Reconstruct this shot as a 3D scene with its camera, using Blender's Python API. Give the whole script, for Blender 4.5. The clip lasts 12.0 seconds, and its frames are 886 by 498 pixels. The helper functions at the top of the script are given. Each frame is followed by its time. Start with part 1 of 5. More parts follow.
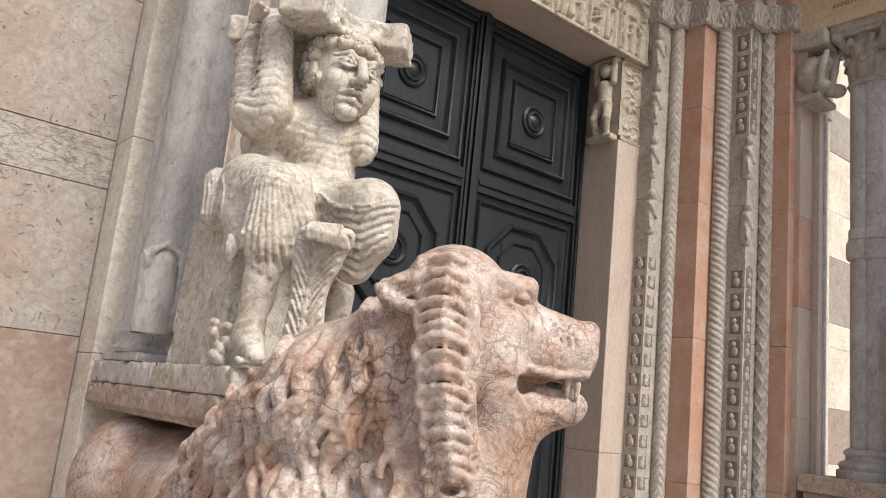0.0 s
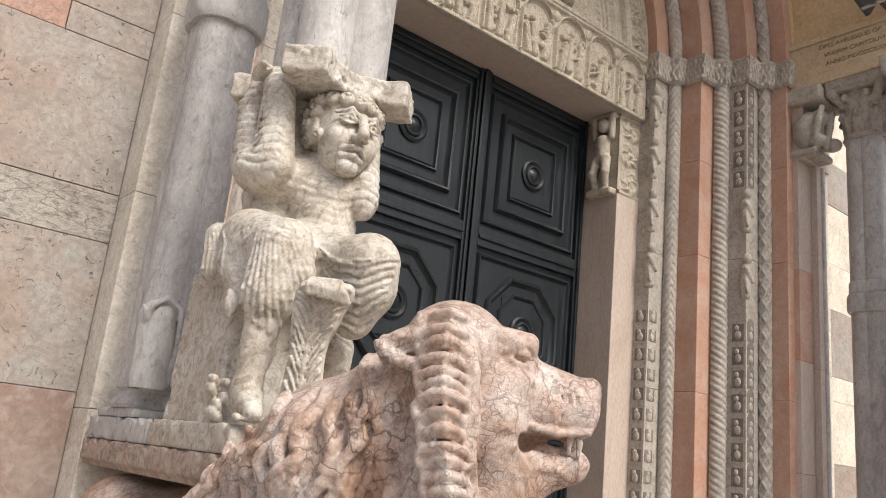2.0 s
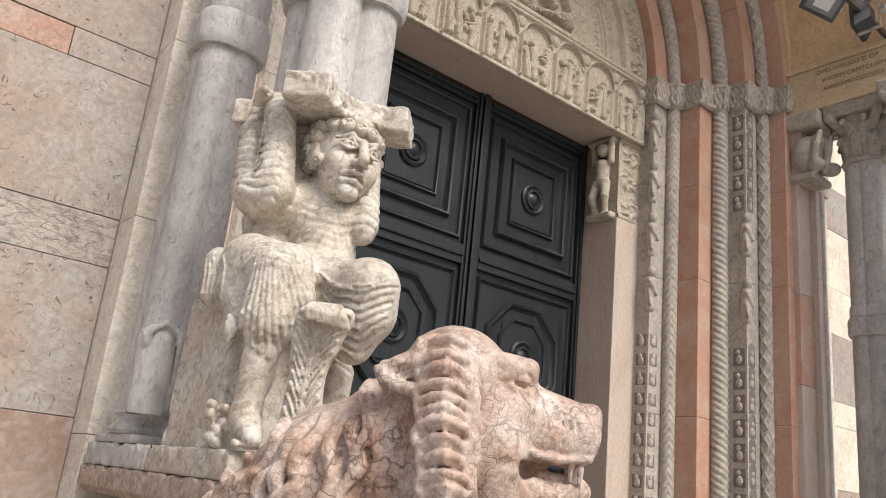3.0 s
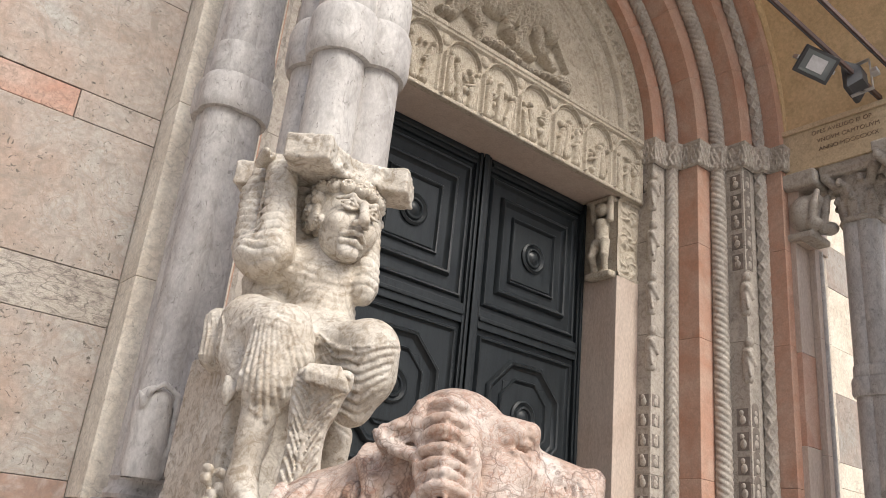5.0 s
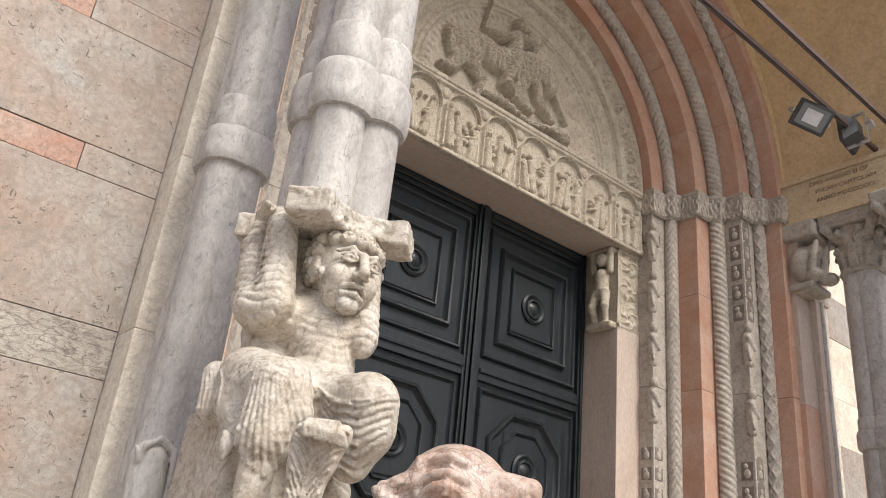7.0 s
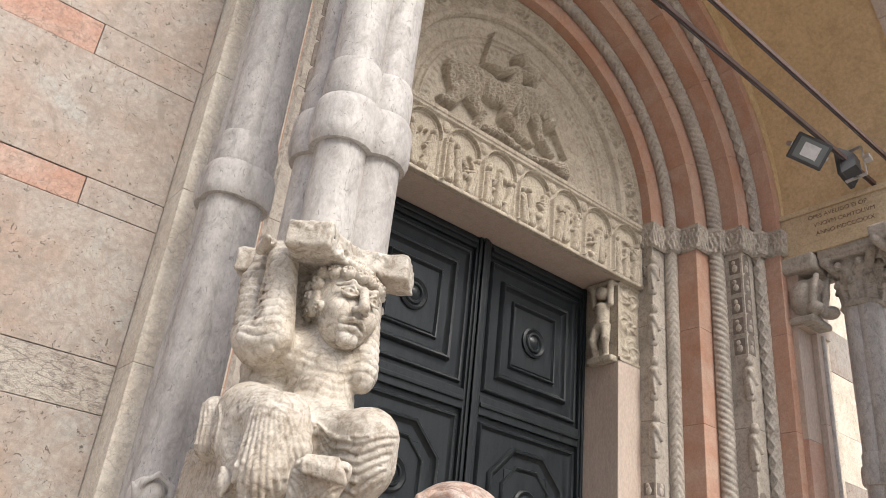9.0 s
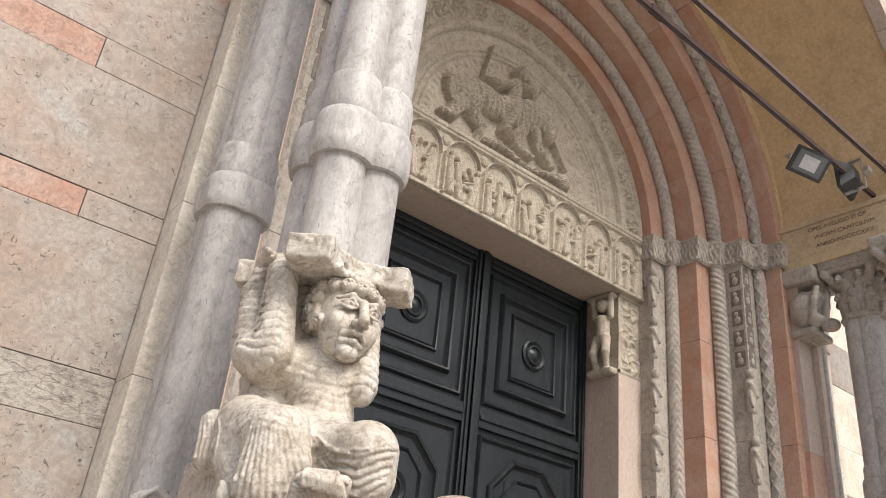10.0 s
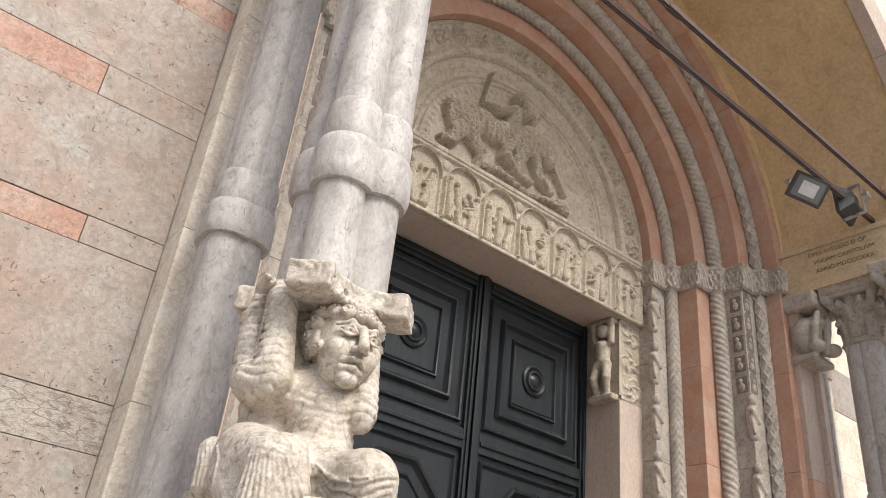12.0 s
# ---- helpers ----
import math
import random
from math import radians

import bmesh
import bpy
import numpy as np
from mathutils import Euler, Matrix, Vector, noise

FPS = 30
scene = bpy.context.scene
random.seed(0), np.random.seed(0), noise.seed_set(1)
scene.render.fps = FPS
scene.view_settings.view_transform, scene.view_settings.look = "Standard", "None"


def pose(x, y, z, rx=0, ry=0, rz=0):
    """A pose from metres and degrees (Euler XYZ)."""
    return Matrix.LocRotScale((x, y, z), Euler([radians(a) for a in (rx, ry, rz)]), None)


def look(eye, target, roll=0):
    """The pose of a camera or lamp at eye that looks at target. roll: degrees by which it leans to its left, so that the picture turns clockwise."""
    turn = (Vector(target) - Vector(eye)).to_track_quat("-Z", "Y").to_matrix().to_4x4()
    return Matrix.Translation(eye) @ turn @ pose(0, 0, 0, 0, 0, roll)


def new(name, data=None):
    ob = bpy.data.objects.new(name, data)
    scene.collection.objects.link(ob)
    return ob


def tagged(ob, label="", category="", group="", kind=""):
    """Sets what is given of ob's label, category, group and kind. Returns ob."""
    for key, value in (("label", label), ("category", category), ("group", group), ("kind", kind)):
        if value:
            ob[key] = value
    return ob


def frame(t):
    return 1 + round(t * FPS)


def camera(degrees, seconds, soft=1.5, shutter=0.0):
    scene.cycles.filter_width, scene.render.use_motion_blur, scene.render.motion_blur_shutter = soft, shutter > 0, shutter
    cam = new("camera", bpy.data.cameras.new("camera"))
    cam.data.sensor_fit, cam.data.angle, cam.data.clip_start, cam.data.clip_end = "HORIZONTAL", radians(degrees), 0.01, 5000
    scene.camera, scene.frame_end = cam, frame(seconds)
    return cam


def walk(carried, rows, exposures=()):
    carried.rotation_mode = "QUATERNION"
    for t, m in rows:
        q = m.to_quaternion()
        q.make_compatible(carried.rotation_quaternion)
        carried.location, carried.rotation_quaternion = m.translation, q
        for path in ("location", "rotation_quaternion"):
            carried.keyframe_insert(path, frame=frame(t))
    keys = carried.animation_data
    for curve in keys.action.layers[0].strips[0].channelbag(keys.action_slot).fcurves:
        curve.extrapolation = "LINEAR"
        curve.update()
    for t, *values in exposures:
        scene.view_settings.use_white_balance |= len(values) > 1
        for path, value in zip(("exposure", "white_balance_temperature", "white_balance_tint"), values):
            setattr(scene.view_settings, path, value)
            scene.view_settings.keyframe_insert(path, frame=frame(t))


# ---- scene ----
cam = camera(57.75, 12.0, soft=0.9)
# tilt of the head on a slightly leaning tripod; the lens sits ahead of the tilting axis
TILT = ((0, 11.40), (0.5, 12.37), (1, 13.31), (1.5, 14.19), (2, 15.12), (2.5, 15.91), (3, 16.80), (4, 18.86), (5, 20.91), (5.5, 21.88),
        (6, 22.81), (6.5, 23.61), (7, 24.47), (8, 25.84), (9, 26.80), (9.5, 27.19), (10, 27.66), (10.5, 28.09), (11, 28.58), (11.5, 29.00), (12, 29.44))
LEAN, HEADING, LENS_AHEAD = -5.8, -40.0, 0.14


def tripod(tilt):
    m = pose(0, 0, 1.6, 90 + tilt, LEAN, HEADING)
    return m @ Matrix.Translation((0, 0, -LENS_AHEAD))


walk(cam, [(t, tripod(a)) for t, a in TILT], exposures=((0, 0.24), (12, 0.36)))

# ---- light: hazy daylight, a veiled sun high over the piazza ----
SUN_FROM = Vector((0.02, -0.66, 0.76)).normalized()
world = bpy.data.worlds.new("sky")
scene.world = world
world.use_nodes = True
wn = world.node_tree
sky = wn.nodes.new("ShaderNodeTexSky")
sky.sky_type, sky.sun_disc = "NISHITA", False
sky.sun_elevation = math.asin(SUN_FROM.z)
sky.sun_rotation = math.atan2(SUN_FROM.x, SUN_FROM.y)
sky.air_density, sky.dust_density = 1.0, 4.0
wn.links.new(sky.outputs[0], wn.nodes["Background"].inputs[0])
wn.nodes["Background"].inputs[1].default_value = 0.15
sun = new("sun", bpy.data.lights.new("sun", "SUN"))
sun.data.energy, sun.data.angle, sun.data.color = 2.25, radians(18), (1.0, 0.97, 0.91)
sun.matrix_world = look((0, 0, 30), Vector((0, 0, 30)) - SUN_FROM)


# ---- materials ----
def node(nt, kind, **kw):
    n = nt.nodes.new(kind)
    for k, v in kw.items():
        n.inputs[k].default_value = v
    return n


def ramp(nt, fac, stops):
    n = nt.nodes.new("ShaderNodeValToRGB")
    e = n.color_ramp.elements
    while len(e) < len(stops):
        e.new(0.5)
    for i, (p, c) in enumerate(stops):
        e[i].position = p
        e[i].color = (*c, 1) if len(c) == 3 else c
    nt.links.new(fac, n.inputs[0])
    return n.outputs[0]


def mix(nt, a, b, fac, blend="MIX"):
    n = nt.nodes.new("ShaderNodeMix")
    n.data_type, n.blend_type = "RGBA", blend
    for sock, v in ((6, a), (7, b), (0, fac)):
        if isinstance(v, (int, float)):
            n.inputs[sock].default_value = v
        elif isinstance(v, tuple):
            n.inputs[sock].default_value = (*v, 1)
        else:
            nt.links.new(v, n.inputs[sock])
    return n.outputs[2]


def stone(name, a, b, patch=2.0, dirt=(0.10, 0.09, 0.08), dirty=0.45, grain=60.0, crack=0.0, crack_scale=9.0, rough=0.7, bump=0.35,
          vein=None, stretch=(1, 1, 1), streak=0.0, hue=0.0, pits=0.0):
    """Weathered stone: two colours in large patches, fine grain, dark stains, cracks, veins and pits."""
    m = bpy.data.materials.new(name)
    m.use_nodes = True
    nt = m.node_tree
    bsdf = nt.nodes["Principled BSDF"]
    tc = nt.nodes.new("ShaderNodeTexCoord")
    mp = nt.nodes.new("ShaderNodeMapping")
    mp.inputs[3].default_value = stretch
    nt.links.new(tc.outputs["Object"], mp.inputs[0])
    info = nt.nodes.new("ShaderNodeObjectInfo")
    shift = nt.nodes.new("ShaderNodeVectorMath")
    shift.operation = "SCALE"
    comb = nt.nodes.new("ShaderNodeCombineXYZ")
    for i in range(3):
        nt.links.new(info.outputs["Random"], comb.inputs[i])
    nt.links.new(comb.outputs[0], shift.inputs[0])
    shift.inputs[3].default_value = 37.0
    nt.links.new(shift.outputs[0], mp.inputs[1])
    co = mp.outputs[0]

    def noise_at(scale, detail=6.0, rough_=0.6, dist=0.0):
        n = node(nt, "ShaderNodeTexNoise", Scale=scale, Detail=detail, Roughness=rough_, Distortion=dist)
        nt.links.new(co, n.inputs["Vector"])
        return n.outputs["Fac"]

    big = noise_at(patch, 7, 0.62, 0.6)
    col = mix(nt, a, b, ramp(nt, big, ((0.36, (0, 0, 0)), (0.64, (1, 1, 1)))))
    if hue:
        col = mix(nt, col, (b[0] * 1.1, b[1] * 0.85, b[2] * 0.75), ramp(nt, info.outputs["Random"], ((0.3, (0, 0, 0)), (1.0, (hue, hue, hue)))))
    fine = noise_at(grain, 5, 0.7)
    col = mix(nt, col, ramp(nt, fine, ((0.25, (0.55, 0.55, 0.55)), (0.75, (1.25, 1.25, 1.25)))), 0.55, "MULTIPLY")
    mid = noise_at(patch * 5, 8, 0.68, 1.0)
    stain = ramp(nt, mid, ((0.47, (0, 0, 0)), (0.66, (dirty, dirty, dirty))))
    col = mix(nt, col, dirt, stain)
    height = fine
    if vein:
        v = noise_at(patch * 2.2, 8, 0.55, 2.2)
        col = mix(nt, col, vein, ramp(nt, v, ((0.475, (0, 0, 0)), (0.5, (0.55, 0.55, 0.55)), (0.525, (0, 0, 0)))))
    if streak:
        s = nt.nodes.new("ShaderNodeTexNoise")
        m2 = nt.nodes.new("ShaderNodeMapping")
        m2.inputs[3].default_value = (9, 9, 0.9)
        nt.links.new(tc.outputs["Object"], m2.inputs[0])
        nt.links.new(m2.outputs[0], s.inputs["Vector"])
        s.inputs["Detail"].default_value = 6
        col = mix(nt, col, (0.9, 0.88, 0.84) if streak < 0 else dirt, ramp(nt, s.outputs["Fac"], ((0.5, (0, 0, 0)), (0.75, (abs(streak),) * 3))))
    if pits:
        spots = noise_at(patch * 11, 6, 0.6, 2.2)
        hole = ramp(nt, spots, ((0.31, (pits, pits, pits)), (0.40, (0, 0, 0))))
        col = mix(nt, col, tuple(0.5 * c for c in dirt), hole)
        height = mix(nt, height, (0.0, 0.0, 0.0), hole)
    if crack:
        warp = nt.nodes.new("ShaderNodeTexNoise")
        nt.links.new(co, warp.inputs["Vector"])
        warp.inputs["Scale"].default_value, warp.inputs["Detail"].default_value = crack_scale * 0.8, 4
        wv = mix(nt, co, warp.outputs["Color"], 0.16)
        lines = []
        for scale_, strength, width in ((crack_scale, crack, 0.055), (crack_scale * 2.3, crack * 0.7, 0.075)):
            vo = node(nt, "ShaderNodeTexVoronoi", Scale=scale_)
            vo.feature = "DISTANCE_TO_EDGE"
            nt.links.new(wv, vo.inputs["Vector"])
            patchy = ramp(nt, noise_at(scale_ * 0.3, 3), ((0.42, (0, 0, 0)), (0.60, (1, 1, 1))))
            line = ramp(nt, vo.outputs["Distance"], ((0.0, (strength,) * 3), (width, (0, 0, 0))))
            lines.append(mix(nt, (0.0, 0.0, 0.0), line, patchy))
        amount = mix(nt, lines[0], lines[1], 1.0, "LIGHTEN")
        col = mix(nt, col, tuple(0.45 * c for c in dirt), amount)
        height = mix(nt, height, (0.0, 0.0, 0.0), amount)
    nt.links.new(col, bsdf.inputs["Base Color"])
    nt.links.new(ramp(nt, mid, ((0.3, (rough - 0.12,) * 3), (0.8, (min(rough + 0.2, 1),) * 3))), bsdf.inputs["Roughness"])
    bsdf.inputs["Specular IOR Level"].default_value = 0.35
    bp = node(nt, "ShaderNodeBump", Strength=bump, Distance=0.006)
    nt.links.new(mix(nt, height, mid, 0.45), bp.inputs["Height"])
    nt.links.new(bp.outputs[0], bsdf.inputs["Normal"])
    return m


def plain(name, colour, rough=0.5, metal=0.0, grain=30.0, amount=0.25, bump=0.1, stretch=(1, 1, 1), spec=0.5):
    m = bpy.data.materials.new(name)
    m.use_nodes = True
    nt = m.node_tree
    bsdf = nt.nodes["Principled BSDF"]
    tc = nt.nodes.new("ShaderNodeTexCoord")
    mp = nt.nodes.new("ShaderNodeMapping")
    mp.inputs[3].default_value = stretch
    nt.links.new(tc.outputs["Object"], mp.inputs[0])
    n = node(nt, "ShaderNodeTexNoise", Scale=grain, Detail=8.0, Roughness=0.65)
    n2 = node(nt, "ShaderNodeTexNoise", Scale=grain * 0.12, Detail=5.0)
    nt.links.new(mp.outputs[0], n.inputs["Vector"])
    nt.links.new(mp.outputs[0], n2.inputs["Vector"])
    lo, hi = tuple(c * (1 - amount) for c in colour), tuple(min(1, c * (1 + amount)) for c in colour)
    col = mix(nt, ramp(nt, n.outputs["Fac"], ((0.3, lo), (0.7, hi))), ramp(nt, n2.outputs["Fac"], ((0.3, lo), (0.7, hi))), 0.5)
    nt.links.new(col, bsdf.inputs["Base Color"])
    nt.links.new(ramp(nt, n2.outputs["Fac"], ((0.3, (max(rough - 0.12, 0.05),) * 3), (0.7, (min(rough + 0.12, 1),) * 3))), bsdf.inputs["Roughness"])
    bsdf.inputs["Metallic"].default_value = metal
    bsdf.inputs["Specular IOR Level"].default_value = spec
    bp = node(nt, "ShaderNodeBump", Strength=bump, Distance=0.004)
    nt.links.new(n.outputs["Fac"], bp.inputs["Height"])
    nt.links.new(bp.outputs[0], bsdf.inputs["Normal"])
    return m


M_WALL = stone("pink_grey_marble_blocks", (0.415, 0.395, 0.362), (0.405, 0.310, 0.252), patch=1.7, dirty=0.75, dirt=(0.27, 0.235, 0.20), grain=38, crack=0.16, crack_scale=9, bump=1.0, vein=(0.31, 0.24, 0.19), rough=0.62, hue=0.08, pits=1.0)
M_RED_BLOCK = stone("red_verona_marble_blocks", (0.46, 0.26, 0.19), (0.50, 0.36, 0.29), patch=4, dirty=0.35, grain=50, crack=0.5, crack_scale=14, rough=0.6, pits=0.4)
M_STRATA = stone("layered_grey_limestone", (0.50, 0.46, 0.40), (0.40, 0.35, 0.30), patch=2.5, dirty=0.7, dirt=(0.13, 0.11, 0.10), crack=0.8, crack_scale=7, stretch=(1.3, 1.3, 3), bump=1.0)
M_LOWWALL = stone("stained_red_marble", (0.31, 0.21, 0.165), (0.37, 0.28, 0.23), patch=1.8, dirty=0.5, dirt=(0.48, 0.43, 0.39), grain=30, crack=0.4, pits=0.4)
M_MORTAR = stone("joint_mortar", (0.20, 0.17, 0.14), (0.28, 0.24, 0.20), patch=8)
M_STRIP = stone("cream_limestone", (0.80, 0.74, 0.63), (0.70, 0.62, 0.51), patch=3, dirty=0.3, dirt=(0.36, 0.29, 0.22), grain=50, crack=0.35, crack_scale=10, rough=0.7, pits=0.4)
M_SHAFT = stone("grey_veined_marble", (0.58, 0.555, 0.525), (0.44, 0.415, 0.395), patch=3.0, dirty=0.6, dirt=(0.25, 0.23, 0.21), grain=70, stretch=(1, 1, 0.55), streak=0.10, rough=0.5, bump=0.35, pits=0.6)
M_WHITE = stone("weathered_white_marble", (0.67, 0.63, 0.56), (0.52, 0.46, 0.38), patch=5, dirty=0.85, dirt=(0.27, 0.215, 0.155), grain=110, crack=0.35, crack_scale=9, rough=0.55, bump=0.5, pits=0.5)
M_LION = stone("red_verona_marble_statue", (0.45, 0.295, 0.212), (0.63, 0.560, 0.505), patch=5, dirty=0.6, dirt=(0.23, 0.13, 0.09), grain=100, crack=0.85, crack_scale=13, rough=0.40, bump=0.6, vein=(0.34, 0.15, 0.09), pits=0.3)
M_SLAB = stone("pink_marble_slab", (0.46, 0.33, 0.26), (0.50, 0.41, 0.34), patch=5, dirty=0.7, dirt=(0.15, 0.13, 0.10), crack=0.5, crack_scale=9, pits=0.5)
M_JAMB = stone("pale_pink_jamb_stone", (0.56, 0.47, 0.40), (0.50, 0.40, 0.33), patch=2, dirty=0.3, dirt=(0.33, 0.27, 0.22), grain=60, rough=0.6, stretch=(1, 1, 0.4), streak=0.2, pits=0.2)
M_RELIEF = stone("buff_carved_stone", (0.53, 0.475, 0.385), (0.44, 0.385, 0.305), patch=4, dirty=0.6, dirt=(0.19, 0.15, 0.11), grain=90, rough=0.75, bump=0.6, pits=0.4)
M_CARVED = stone("grey_carved_stone", (0.50, 0.45, 0.39), (0.41, 0.37, 0.32), patch=4, dirty=0.6, dirt=(0.18, 0.15, 0.13), grain=90, rough=0.7, bump=0.6, pits=0.4)
M_RED = stone("salmon_red_marble", (0.48, 0.26, 0.18), (0.53, 0.37, 0.29), patch=2.5, dirty=0.35, dirt=(0.32, 0.22, 0.17), grain=60, rough=0.55, hue=0.2, pits=0.25)
M_INLAY = stone("dark_inlay_stone", (0.18, 0.155, 0.135), (0.26, 0.22, 0.19), patch=9, dirty=0.4)
M_PLASTER = stone("ochre_plaster", (0.66, 0.49, 0.29), (0.58, 0.42, 0.24), patch=0.9, dirty=0.3, dirt=(0.27, 0.19, 0.11), grain=25, rough=0.9, bump=0.25)
M_BEAM = stone("ochre_limestone_beam", (0.66, 0.53, 0.36), (0.57, 0.45, 0.30), patch=3, dirty=0.4, dirt=(0.27, 0.20, 0.13), grain=60, rough=0.8, pits=0.4)
M_DOOR = plain("dark_green_black_painted_wood", (0.017, 0.021, 0.024), rough=0.42, grain=40, amount=0.6, bump=0.3, stretch=(6, 6, 0.6), spec=0.32)
M_IRON = plain("rusty_iron", (0.10, 0.062, 0.052), rough=0.7, metal=0.2, grain=50, amount=0.4)
M_LAMP = plain("dark_grey_enamel", (0.045, 0.045, 0.048), rough=0.5, grain=20)
M_STEEL = plain("galvanised_steel", (0.55, 0.55, 0.56), rough=0.35, metal=0.9)
M_PAVE = stone("worn_paving", (0.36, 0.335, 0.305), (0.42, 0.385, 0.35), patch=0.8, dirty=0.3, grain=20, crack=0.3, crack_scale=2)
M_INK = plain("faded_incised_letters", (0.13, 0.09, 0.06), rough=0.9)
M_GLASS = bpy.data.materials.new("lamp_glass")
M_GLASS.use_nodes = True
gb = M_GLASS.node_tree.nodes["Principled BSDF"]
gb.inputs["Base Color"].default_value = (0.32, 0.35, 0.35, 1)
gb.inputs["Roughness"].default_value, gb.inputs["Transmission Weight"].default_value = 0.12, 0.55


# ---- mesh helpers ----
def mesh_of(bm, name, mat, smooth=None):
    me = bpy.data.meshes.new(name)
    bm.normal_update()
    bm.to_mesh(me)
    bm.free()
    me.materials.append(mat)
    if smooth is not None:
        me.polygons.foreach_set("use_smooth", [True] * len(me.polygons))
        if smooth < 180:
            me.set_sharp_from_angle(angle=radians(smooth))
    return me


def thing(name, label, category, kind="", group="", at=(0, 0, 0)):
    ob = new(name)
    ob.location = at
    return tagged(ob, label, category, group, kind)


def part(name, bm, mat, parent=None, label="", smooth=None):
    me = bm if isinstance(bm, bpy.types.Mesh) else mesh_of(bm, name, mat, smooth)
    ob = new(name, me)
    if parent is not None:
        ob.parent = parent
    return tagged(ob, label)


def put_box(bm, x0, x1, y0, y1, z0, z1, bevel=0.0):
    """A box between limits, its edges worn by a bevel."""
    m = Matrix.Translation(((x0 + x1) / 2, (y0 + y1) / 2, (z0 + z1) / 2)) @ Matrix.Diagonal((x1 - x0, y1 - y0, z1 - z0, 1))
    got = bmesh.ops.create_cube(bm, size=1, matrix=m)
    if bevel:
        edges = {e for v in got["verts"] for e in v.link_edges}
        bmesh.ops.bevel(bm, geom=list(edges), offset=bevel, segments=2, affect="EDGES", profile=0.6)
    return bm


def box(x0, x1, y0, y1, z0, z1, bevel=0.0):
    return put_box(bmesh.new(), x0, x1, y0, y1, z0, z1, bevel)


def grid_mesh(name, co, mat, wrap_u=False, wrap_v=False, smooth=True):
    """A sheet from an array of places, rows by columns."""
    nu, nv = co.shape[:2]
    iu = np.arange(nu if wrap_u else nu - 1)
    iv = np.arange(nv if wrap_v else nv - 1)
    a, b = np.meshgrid(iu, iv, indexing="ij")
    a2, b2 = (a + 1) % nu, (b + 1) % nv
    q = np.stack([a * nv + b, a2 * nv + b, a2 * nv + b2, a * nv + b2], -1).reshape(-1, 4)
    return raw_mesh(name, co.reshape(-1, 3), q, mat, smooth)


def raw_mesh(name, verts, quads, mat, smooth=True):
    me = bpy.data.meshes.new(name)
    me.vertices.add(len(verts))
    me.vertices.foreach_set("co", np.asarray(verts, np.float32).ravel())
    me.loops.add(quads.size)
    me.loops.foreach_set("vertex_index", quads.astype(np.int32).ravel())
    me.polygons.add(len(quads))
    me.polygons.foreach_set("loop_start", np.arange(0, quads.size, 4, dtype=np.int32))
    me.polygons.foreach_set("use_smooth", np.full(len(quads), bool(smooth)))
    me.update(calc_edges=True)
    me.validate()
    me.materials.append(mat)
    return me


def lathe(profile, segments=32, centre=(0, 0)):
    """A turned solid from (radius, z) pairs, bottom to top."""
    bm = bmesh.new()
    rings = []
    for r, z in profile:
        rings.append([bm.verts.new((centre[0] + r * math.cos(i * math.tau / segments), centre[1] + r * math.sin(i * math.tau / segments), z)) for i in range(segments)])
    for lo, hi in zip(rings, rings[1:]):
        for i in range(segments):
            bm.faces.new((lo[i], lo[(i + 1) % segments], hi[(i + 1) % segments], hi[i]))
    bm.faces.new(reversed(rings[0]))
    bm.faces.new(rings[-1])
    return bm


